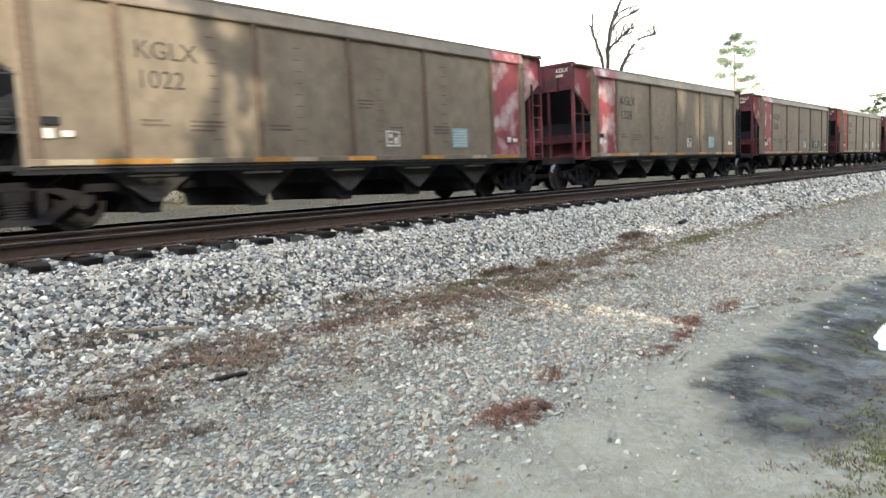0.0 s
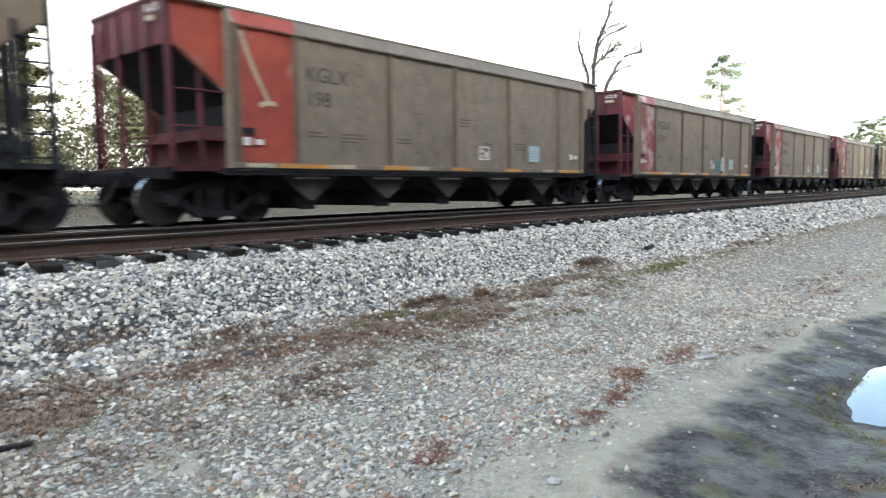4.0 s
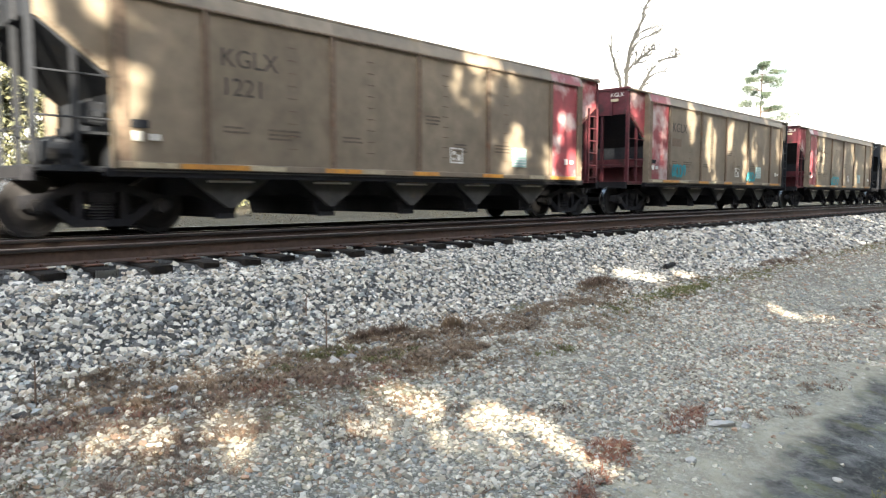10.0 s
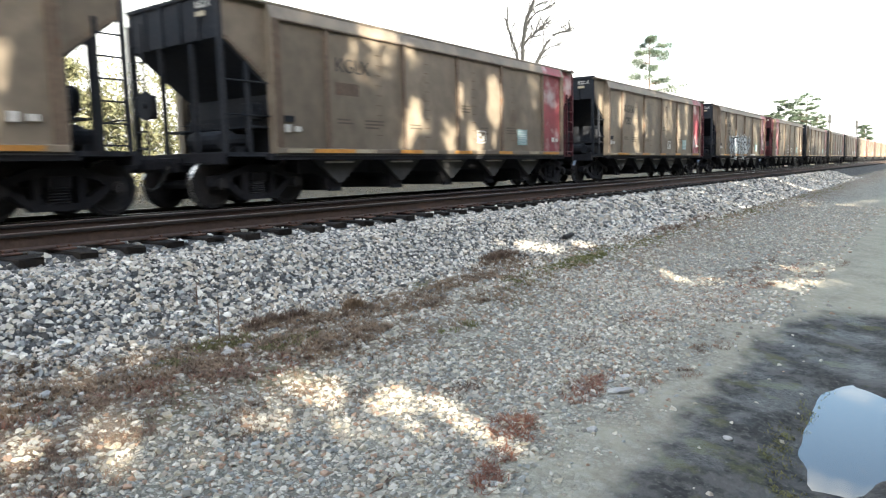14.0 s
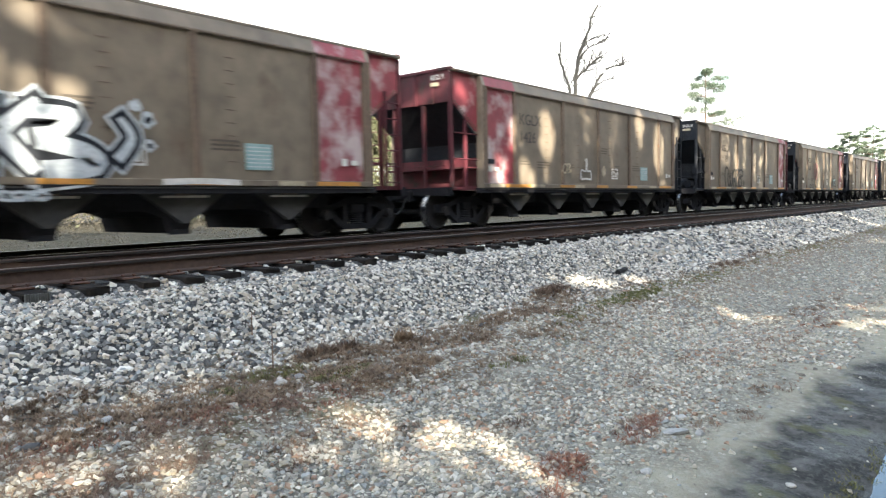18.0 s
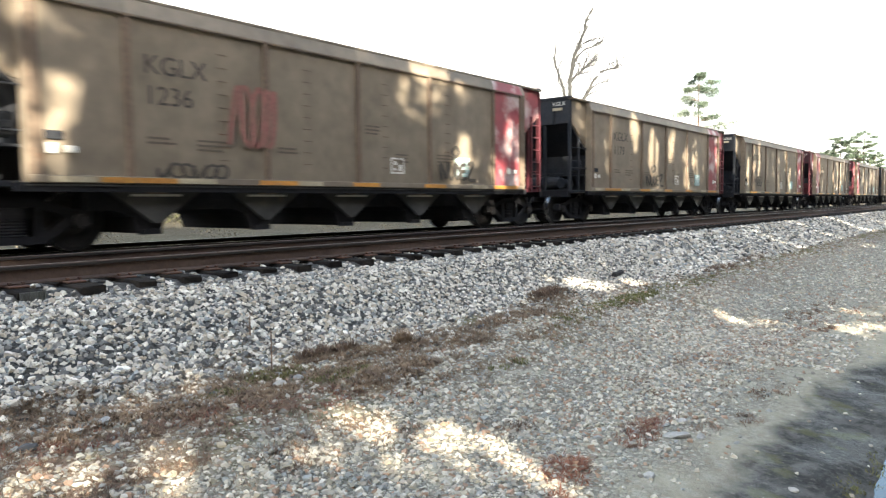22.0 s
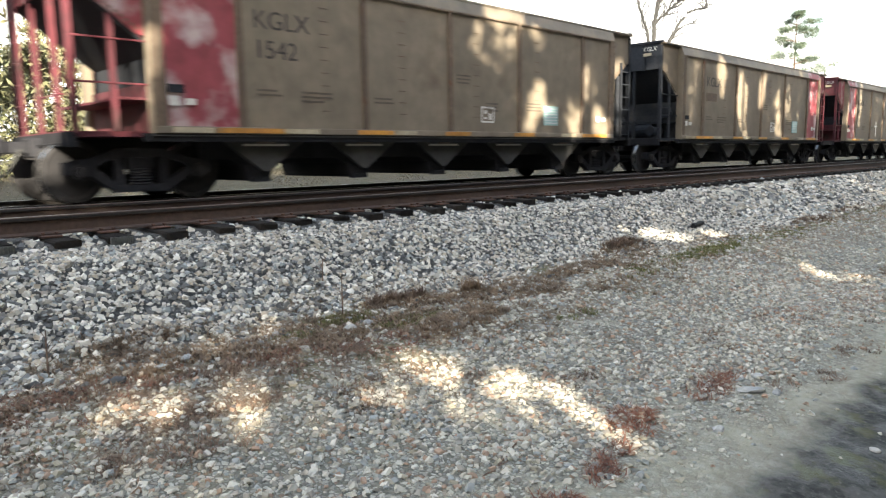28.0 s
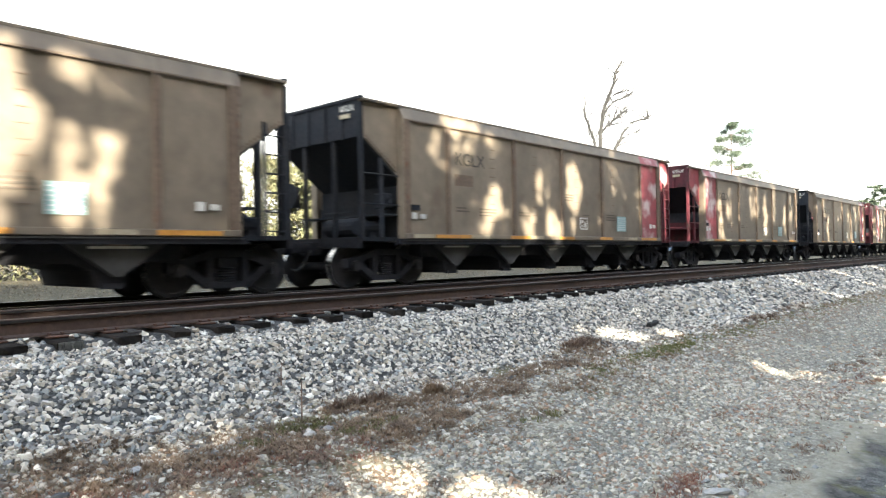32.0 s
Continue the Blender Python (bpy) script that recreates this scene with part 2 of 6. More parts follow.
M["pale_stone"] = material("pale_single_stone", (0.44, 0.42, 0.39), (0.33, 0.32, 0.31), 0.85, 0, 30, 9, 0.4, by_object=0.2)
M["dark_stone"] = material("dark_single_stone", (0.075, 0.075, 0.08), (0.05, 0.05, 0.052), 0.8, 0, 30, 9, 0.4)
M["gravel"] = material("road_gravel", (0.95, 0.925, 0.85), (0.78, 0.75, 0.685), 0.85, 0, 50, 14, 0.4, spec=0.25,
                       island=[(0.50, 0.47, 0.43), (0.34, 0.33, 0.31), (0.58, 0.55, 0.50), (0.42, 0.38, 0.32), (0.40, 0.28, 0.22), (0.34, 0.35, 0.36), (0.64, 0.61, 0.57), (0.27, 0.25, 0.23), (0.44, 0.40, 0.37)])
M["needle"] = material("dead_pine_needles", (0.20, 0.088, 0.055), (0.135, 0.062, 0.042), 0.9, 0, 30, 6, 0.2, by_object=0.2)
M["straw"] = material("dry_weed_straw", (0.26, 0.178, 0.118), (0.165, 0.112, 0.076), 0.9, 0, 30, 6, 0.2)
M["grass"] = material("green_grass_blades", (0.135, 0.135, 0.045), (0.165, 0.145, 0.06), 0.8, 0, 30, 6, 0.2)
M["bark"] = material("grey_tree_bark", (0.044, 0.043, 0.043), (0.030, 0.029, 0.029), 0.9, 0, 20, 3, 0.6)
M["pinebark"] = material("pine_bark", (0.12, 0.075, 0.05), (0.06, 0.042, 0.032), 0.9, 0, 14, 3, 0.7)
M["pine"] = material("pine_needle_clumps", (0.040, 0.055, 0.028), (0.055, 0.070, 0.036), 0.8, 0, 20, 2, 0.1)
# paler and bluer than the other pine: distance haze put into the needle colour
M["hazed_pine"] = material("hazed_pine_needles", (0.055, 0.080, 0.055), (0.080, 0.100, 0.066), 0.8, 0, 20, 0.4, 0.1)
M["litter"] = material("brown_leaf_litter", (0.215, 0.143, 0.102), (0.14, 0.094, 0.068), 0.9, 0, 30, 6, 0.2)
M["stencil"] = material("faded_stencil_paint", (0.095, 0.076, 0.060), (0.12, 0.098, 0.076), 0.7, 0, 20, 3, 0.05)
M["leaf"] = material("yellow_green_leaves", (0.105, 0.112, 0.058), (0.135, 0.125, 0.072), 0.8, 0, 20, 2, 0.1)
M["brush"] = material("tan_winter_brush", (0.21, 0.175, 0.125), (0.15, 0.125, 0.09), 0.9, 0, 20, 2, 0.1)
M["char"] = material("charred_wood", (0.018, 0.016, 0.016), (0.035, 0.03, 0.028), 0.85, 0, 40, 8, 0.4)
M["stick"] = material("bleached_stick_wood", (0.23, 0.18, 0.125), (0.16, 0.12, 0.085), 0.85, 0, 40, 8, 0.4)
M["hose"] = material("black_rubber_hose", (0.02, 0.02, 0.02), (0.03, 0.03, 0.03), 0.6, 0, 40, 8, 0.1)
M["signal"] = material("dull_signal_steel", (0.07, 0.07, 0.07), (0.05, 0.05, 0.05), 0.6, 0.2, 20, 4, 0.1)

water = bpy.data.materials.new("puddle_water")
water.use_nodes = True
wb = water.node_tree.nodes["Principled BSDF"]
wb.inputs["Base Color"].default_value = (0.035, 0.032, 0.028, 1)
wb.inputs["Roughness"].default_value = 0.03
wb.inputs["IOR"].default_value = 1.33
wb.inputs["Specular IOR Level"].default_value = 1.0
w_n = water.node_tree.nodes.new("ShaderNodeTexNoise")
w_n.inputs["Scale"].default_value = 7.0
w_b = water.node_tree.nodes.new("ShaderNodeBump")
w_b.inputs["Strength"].default_value, w_b.inputs["Distance"].default_value = 0.04, 0.01
water.node_tree.links.new(w_n.outputs["Fac"], w_b.inputs["Height"])
water.node_tree.links.new(w_b.outputs["Normal"], wb.inputs["Normal"])
M["water"] = water


def ground_material():
    """Mud road, weedy verge, ballast bed and field in zones across the track, with noisy borders."""
    m = bpy.data.materials.new("ground_soil")
    m.use_nodes = True
    n, l = m.node_tree.nodes, m.node_tree.links
    b = n["Principled BSDF"]
    tc = n.new("ShaderNodeTexCoord")
    sep = n.new("ShaderNodeSeparateXYZ")
    l.new(tc.outputs["Object"], sep.inputs["Vector"])

    def tex(scale, detail=6.0, rough=0.6):
        t = n.new("ShaderNodeTexNoise")
        t.inputs["Scale"].default_value, t.inputs["Detail"].default_value, t.inputs["Roughness"].default_value = scale, detail, rough
        l.new(tc.outputs["Object"], t.inputs["Vector"])
        return t.outputs["Fac"]

    def op(kind, a, c, third=None):
        o = n.new("ShaderNodeMath")
        o.operation = kind
        for i, v in enumerate((a, c, third)):
            if v is None:
                continue
            if isinstance(v, (int, float)):
                o.inputs[i].default_value = v
            else:
                l.new(v, o.inputs[i])
        return o.outputs["Value"]

    def ramp(v, lo, hi):
        r = n.new("ShaderNodeMapRange")
        r.inputs["From Min"].default_value, r.inputs["From Max"].default_value = lo, hi
        r.interpolation_type = "SMOOTHSTEP"
        l.new(v, r.inputs["Value"])
        return r.outputs["Result"]

    def blend(f, c1, c2):
        x = n.new("ShaderNodeMixRGB")
        for i, v in ((1, c1), (2, c2)):
            if isinstance(v, tuple):
                x.inputs[i].default_value = (*v, 1)
            else:
                l.new(v, x.inputs[i])
        l.new(f, x.inputs["Fac"])
        return x.outputs["Color"]

    X, Y = sep.outputs["X"], sep.outputs["Y"]
    n1, n2, n3 = tex(0.55), tex(2.2), tex(14.0)
    wob = op("MULTIPLY_ADD", op("SUBTRACT", n1, 0.5), 1.6, op("MULTIPLY", op("SUBTRACT", n2, 0.5), 0.9))
    yy = op("ADD", Y, wob)
    road = blend(ramp(n2, 0.35, 0.65), (0.335, 0.305, 0.232), (0.26, 0.236, 0.182))
    road = blend(ramp(n3, 0.4, 0.75), road, (0.37, 0.345, 0.285))
    # small stones pressed into the surface
    peb = n.new("ShaderNodeTexVoronoi")
    peb.inputs["Scale"].default_value, peb.inputs["Randomness"].default_value = 34.0, 1.0
    l.new(tc.outputs["Object"], peb.inputs["Vector"])
    edge = n.new("ShaderNodeTexVoronoi")
    edge.feature = "DISTANCE_TO_EDGE"
    edge.inputs["Scale"].default_value = 34.0
    l.new(tc.outputs["Object"], edge.inputs["Vector"])
    tone = n.new("ShaderNodeSeparateXYZ")
    l.new(peb.outputs["Color"], tone.inputs["Vector"])
    pebble = blend(ramp(tone.outputs["X"], 0.0, 1.0), (0.14, 0.132, 0.115), (0.52, 0.49, 0.43))
    pebble = blend(ramp(tone.outputs["Y"], 0.85, 0.95), pebble, (0.26, 0.17, 0.12))
    pebble = blend(ramp(edge.outputs["Distance"], 0.12, 0.02), pebble, (0.13, 0.12, 0.10))
    spread = op("MULTIPLY", ramp(op("ADD", Y, op("MULTIPLY", wob, 0.8)), 1.5, 2.7), ramp(n2, 0.25, 0.5))
    road = blend(op("MULTIPLY", spread, 0.8), road, pebble)
    # wet mud round the puddle
    dx = op("DIVIDE", op("SUBTRACT", X, 5.9), 4.3)
    dy = op("DIVIDE", op("SUBTRACT", op("ADD", Y, op("MULTIPLY", wob, 0.35)), 0.80), 0.92)
    dx2 = op("MULTIPLY", dx, dx)
    rad = op("ADD", op("MULTIPLY", dx2, dx2), op("MULTIPLY", dy, dy))
    wet = ramp(op("ADD", rad, op("MULTIPLY", op("SUBTRACT", n2, 0.5), 0.5)), 1.15, 0.6)
    mud = blend(ramp(n3, 0.35, 0.7), (0.030, 0.029, 0.028), (0.062, 0.058, 0.053))
    mud = blend(ramp(tex(5.0), 0.46, 0.62), mud, (0.095, 0.090, 0.083))
    mud = blend(ramp(tex(34.0), 0.52, 0.72), mud, (0.125, 0.117, 0.106))
    mud = blend(op("MULTIPLY", ramp(tex(3.1), 0.54, 0.66), 0.7), mud, (0.095, 0.095, 0.040))
    road = blend(wet, road, mud)
    green = op("MULTIPLY", ramp(yy, 0.35, -0.35), ramp(n2, 0.38, 0.55))
    road = blend(green, road, (0.085, 0.085, 0.03))
    verge = blend(ramp(n2, 0.4, 0.62), (0.155, 0.108, 0.076), (0.22, 0.172, 0.125))
    verge = blend(ramp(n3, 0.45, 0.7), verge, (0.28, 0.245, 0.20))
    verge = blend(op("MULTIPLY", ramp(tex(1.3), 0.52, 0.64), 0.7), verge, (0.13, 0.125, 0.055))
    verge = blend(op("MULTIPLY", ramp(tone.outputs["X"], 0.55, 0.8), 0.75), verge, pebble)
    # ballast bed, darkened to paint the shade in the gaps between stones
    bed = blend(ramp(n3, 0.4, 0.65), (0.05, 0.047, 0.044), (0.12, 0.115, 0.11))
    field = blend(ramp(n1, 0.4, 0.6), (0.075, 0.063, 0.045), (0.058, 0.052, 0.034))
    field = blend(ramp(n2, 0.5, 0.7), field, (0.10, 0.088, 0.066))
    col = blend(ramp(yy, 3.5, 4.4), road, verge)
    col = blend(ramp(yy, 5.45, 5.8), col, bed)
    col = blend(ramp(yy, 15.0, 15.6), col, field)
    far = ramp(yy, -1.6, -2.8)
    col = blend(far, col, blend(ramp(n2, 0.4, 0.6), (0.10, 0.095, 0.035), (0.15, 0.11, 0.06)))
    l.new(col, b.inputs["Base Color"])
    r = n.new("ShaderNodeMapRange")
    r.inputs["To Min"].default_value, r.inputs["To Max"].default_value = 0.95, 0.5
    l.new(op("MULTIPLY", wet, ramp(n2, 0.4, 0.6)), r.inputs["Value"])
    l.new(r.outputs["Result"], b.inputs["Roughness"])
    b.inputs["Specular IOR Level"].default_value = 0.2
    bp = n.new("ShaderNodeBump")
    bp.inputs["Strength"].default_value, bp.inputs["Distance"].default_value = 0.7, 0.04
    l.new(op("ADD", op("ADD", n3, op("MULTIPLY", tex(45.0), 0.6)), op("MULTIPLY", ramp(edge.outputs["Distance"], 0.0, 0.25), op("MULTIPLY", spread, 0.5))), bp.inputs["Height"])
    l.new(bp.outputs["Normal"], b.inputs["Normal"])
    return m


M["ground"] = ground_material()


# ---------------------------------------------------------------- mesh helpers
def part(name, bm, mat, parent=None, label="", kind=""):
    """Link a bmesh as one mesh object, under a thing or a part when one is given."""
    me = bpy.data.meshes.new(name)
    bm.to_mesh(me)
    bm.free()
    me.materials.append(mat)
    ob = new(name, me)
    if parent:
        ob.parent = parent
    if label or kind:
        tagged(ob, label=label, kind=kind)
    return ob


def again(name, ob, m, parent):
    """Another object on the same mesh."""
    o = new(name, ob.data)
    o.parent = parent
    o.matrix_basis = m
    return o


def thing(name, label, category, group="", kind=""):
    return tagged(new(name), label=label, category=category, group=group, kind=kind)


def box(bm, x0, x1, y0, y1, z0, z1, bevel=0.0):
    r = bmesh.ops.create_cube(bm, size=1.0, matrix=Matrix.LocRotScale(((x0 + x1) / 2, (y0 + y1) / 2, (z0 + z1) / 2), None, (x1 - x0, y1 - y0, z1 - z0)))
    if bevel:
        bmesh.ops.bevel(bm, geom=list({e for v in r["verts"] for e in v.link_edges}), offset=bevel, segments=1, affect="EDGES")
    return bm


def rod(bm, a, c, r, r2=None, seg=8):
    """A round bar from a to c."""
    a, c = Vector(a), Vector(c)
    d = (c - a).normalized()
    u = d.orthogonal().normalized()
    v = d.cross(u)
    r2 = r if r2 is None else r2
    ring = [(math.cos(6.283185 * k / seg), math.sin(6.283185 * k / seg)) for k in range(seg)]
    lo = [bm.verts.new(a + (u * p + v * q) * r) for p, q in ring]
    hi = [bm.verts.new(c + (u * p + v * q) * r2) for p, q in ring]
    for k in range(seg):
        bm.faces.new((lo[k], lo[(k + 1) % seg], hi[(k + 1) % seg], hi[k]))
    bm.faces.new(lo[::-1])
    bm.faces.new(hi)
    return bm


def prism(bm, profile, axis, lo, hi):
    """Extrude a closed profile of (u, v) along an axis: 'x' takes (y, z), 'y' takes (x, z)."""
    def at(u, v, w):
        return (w, u, v) if axis == "x" else (u, w, v)
    a = [bm.verts.new(at(u, v, lo)) for u, v in profile]
    c = [bm.verts.new(at(u, v, hi)) for u, v in profile]
    k = len(profile)
    bm.faces.new(a[::-1])
    bm.faces.new(c)
    for i in range(k):
        bm.faces.new((a[i], a[(i + 1) % k], c[(i + 1) % k], c[i]))
    bmesh.ops.recalc_face_normals(bm, faces=bm.faces)
    return bm


def bm_new():
    return bmesh.new()


FONT_MESHES = {}


def font_mesh(text, size):
    """Flat lettering as mesh data, made once for each text."""
    if (text, size) not in FONT_MESHES:
        cu = bpy.data.curves.new("lettering", "FONT")
        cu.body, cu.size, cu.extrude = text, size, 0.002
        tmp = bpy.data.objects.new("lettering", cu)
        FONT_MESHES[(text, size)] = tmp.to_mesh().copy()
        bpy.data.objects.remove(tmp)
        bpy.data.curves.remove(cu)
    return FONT_MESHES[(text, size)]


def letters(text, size, mat, name, parent, m):
    me = font_mesh(text, size)
    if not me.materials:
        me.materials.append(mat)
    ob = new(name, me)
    ob.parent = parent
    ob.matrix_basis = m
    return ob


# ---------------------------------------------------------------- ground
def lerp_table(v, table):
    return float(np.interp(v, [a for a, _ in table], [c for _, c in table]))


PROFILE = [(-400, 0.3), (-30, 0.25), (-6, 0.1), (-2.0, 0.03), (0.2, -0.02), (0.8, -0.07), (1.4, -0.01), (2.2, 0.05), (3.2, 0.06), (4.2, 0.20), (4.9, 0.255), (5.3, 0.29), (5.8, 0.40),
           (6.75, 0.76), (7.1, 0.80), (7.33, 0.82), (7.5, 0.885), (13.6, 0.885), (14.0, 0.82), (15.3, 0.45), (18, 0.5), (30, 0.7), (60, 0.9), (400, 2.0), (3000, 3.0)]


def ground_z(x, y):
    z = lerp_table(y, PROFILE)
    if -4 < y < 6.9:
        z += 0.035 * noise.noise((x * 0.5, y * 0.7, 3.0)) + 0.012 * noise.noise((x * 2.1, y * 2.1, 8.0))
    if y < 4.5:
        z -= min(1, 4.5 - y) * (0.05 * min(max(x - 2.5, 0), 2) / 2 + 0.03 * min(max(x - 4, 0), 3) / 3)
    d = ((x - 5.80) / 1.35) ** 2 + ((y - 0.58) / 0.42) ** 2
    if d < 5:
        z -= 0.10 * math.exp(-d) + 0.025 * math.exp(-d * 0.5) * noise.noise((x * 2.6, y * 4.5, 6.0))
    return z


def build_ground():
    xs = sorted(set([-3000, -800, -200, -80, -40, -20] + [round(-12 + 0.25 * k, 3) for k in range(0, 58)] + [round(2.5 + 0.1 * k, 3) for k in range(0, 60)] + [round(8.5 + 0.25 * k, 3) for k in range(0, 46)] + [20 + k for k in range(0, 60)] + [80 + 10 * k for k in range(0, 22)] + [400, 800, 3000]))
    ys = sorted(set([-3000, -800, -200, -80, -40, -20, -12, -8, -5] + [round(-4 + 0.14 * k, 3) for k in range(0, 26)] + [round(-0.36 + 0.06 * k, 3) for k in range(0, 32)] + [round(1.56 + 0.14 * k, 3) for k in range(0, 42)] + [7.5 + 0.5 * k for k in range(0, 20)] + [18, 22, 27, 33, 40, 60, 100, 200, 500, 1200, 3000]))
    verts = [(x, y, ground_z(x, y)) for y in ys for x in xs]
    w = len(xs)
    faces = [(j * w + i, j * w + i + 1, (j + 1) * w + i + 1, (j + 1) * w + i) for j in range(len(ys) - 1) for i in range(w - 1)]
    me = bpy.data.meshes.new("ground")
    me.from_pydata(verts, [], faces)
    me.materials.append(M["ground"])
    me.polygons.foreach_set("use_smooth", [True] * len(me.polygons))
    return tagged(new("ground", me), "gravel lane, weedy verge and ballast bank beside the tracks", "ground", kind="structure")


build_ground()


def build_puddle():
    bm = bm_new()
    rng = random.Random(4)
    rim = []
    for k in range(90):
        a = 2 * math.pi * k / 90
        r = 1 + 0.3 * noise.noise((math.cos(a) * 1.9, math.sin(a) * 1.9, 5.0)) + 0.22 * noise.noise((math.cos(a) * 6, math.sin(a) * 6, 2.0)) + 0.12 * noise.noise((math.cos(a) * 15, math.sin(a) * 15, 2.0)) + rng.uniform(-0.03, 0.03)
        rim.append(bm.verts.new((5.80 + 1.7 * r * math.cos(a), 0.58 + 0.58 * r * math.sin(a), -0.177)))
    bm.faces.new(rim)
    tagged(part("puddle", bm, M["water"]), "still rain puddle in the muddy lane reflecting the sky", "puddle", kind="structure")


build_puddle()


def stones(name, label, mat, count, x_range, y_range, size, seed, x_power=1.0, keep=None, sink=0.25, flat=0.75):
    """Loose angular stones scattered on the ground as one mesh."""
    rng = np.random.default_rng(seed)
    xs = x_range[0] + (x_range[1] - x_range[0]) * rng.random(count) ** x_power
    ys = y_range[0] + (y_range[1] - y_range[0]) * rng.random(count)
    if keep:
        us = rng.random(count)
        ok = np.array([keep(x, y, u) for x, y, u in zip(xs, ys, us)])
        xs, ys = xs[ok], ys[ok]
    n = len(xs)
    zs = np.array([ground_z(x, y) for x, y in zip(xs, ys)])
    base = np.array([(-1, -1, -1), (1, -1, -1), (1, 1, -1), (-1, 1, -1), (-1, -1, 1), (1, -1, 1), (1, 1, 1), (-1, 1, 1)], float)
    quads = np.array([(0, 3, 2, 1), (4, 5, 6, 7), (0, 1, 5, 4), (1, 2, 6, 5), (2, 3, 7, 6), (3, 0, 4, 7)])
    s = size[0] + (size[1] - size[0]) * rng.random(n) ** 1.6
    p = base[None] * (1 + rng.uniform(-0.45, 0.25, (n, 8, 3))) * (s[:, None] / 2 * rng.uniform(0.7, 1.25, (n, 3)))[:, None, :] * (1, 1, flat)
    p[:, 4:, :2] *= rng.uniform(0.4, 0.95, (n, 1, 1))
    a, c, d = rng.uniform(0, 6.28, n), rng.uniform(-0.6, 0.6, n), rng.uniform(-0.6, 0.6, n)
    def turned(q, i, j, t):
        co, si = np.cos(t)[:, None], np.sin(t)[:, None]
        u, v = q[:, :, i] * co - q[:, :, j] * si, q[:, :, i] * si + q[:, :, j] * co
        q[:, :, i], q[:, :, j] = u, v
    turned(p, 1, 2, c)
    turned(p, 0, 2, d)
    turned(p, 0, 1, a)
    p += np.stack([xs, ys, zs + s * (0.3 - sink)], 1)[:, None, :]
    me = bpy.data.meshes.new(name)
    me.from_pydata(p.reshape(-1, 3).tolist(), [], (quads[None] + 8 * np.arange(n)[:, None, None]).reshape(-1, 4).tolist())
    me.materials.append(mat)
    return tagged(new(name, me), label, "stones", kind="stuff")


def blades(name, label, category, mat, spots, seed, height, width, lean, per, kind="stuff"):
    """Tufts of thin blades or needles: spots of (x, y, radius), one mesh."""
    rng = random.Random(seed)
    V, F = [], []
    for x, y, r in spots:
        for _ in range(per):
            a, q = rng.uniform(0, 6.28), r * math.sqrt(rng.random())
            px, py = x + q * math.cos(a), y + q * math.sin(a)
            h = height * rng.uniform(0.4, 1.2)
            d, le = rng.uniform(0, 6.28), lean * rng.uniform(0.3, 1.3)
            z = ground_z(px, py)
            w = width * rng.uniform(0.6, 1.3)
            sx, sy = -math.sin(d) * w, math.cos(d) * w
            k = len(V)
            mx, my, mz = px + math.cos(d) * le * h * 0.4, py + math.sin(d) * le * h * 0.4, z + h * 0.62
            ex, ey, ez = px + math.cos(d) * le * h, py + math.sin(d) * le * h, z + h
            V += [(px - sx, py - sy, z), (px + sx, py + sy, z), (mx + sx * 0.7, my + sy * 0.7, mz), (mx - sx * 0.7, my - sy * 0.7, mz), (ex, ey, ez)]
            F += [(k, k + 1, k + 2, k + 3), (k + 3, k + 2, k + 4)]
    me = bpy.data.meshes.new(name)
    me.from_pydata(V, [], F)
    me.materials.append(mat)
    return tagged(new(name, me), label, category, kind=kind)


# ---------------------------------------------------------------- tracks
TIE_STEP = 0.535
NEAR_Y, NEAR_RAIL = 8.67, 1.13      # middle of the empty track, top of its rails
TRAIN_Y, TRAIN_RAIL = 12.2, 1.04
RAIL_PROFILE = [(-0.07, -0.186), (0.07, -0.186), (0.07, -0.172), (0.012, -0.152), (0.009, -0.05), (0.036, -0.038), (0.036, -0.008), (0.026, 0.0), (-0.026, 0.0), (-0.036, -0.008), (-0.036, -0.038), (-0.009, -0.05), (-0.012, -0.152), (-0.07, -0.172)]


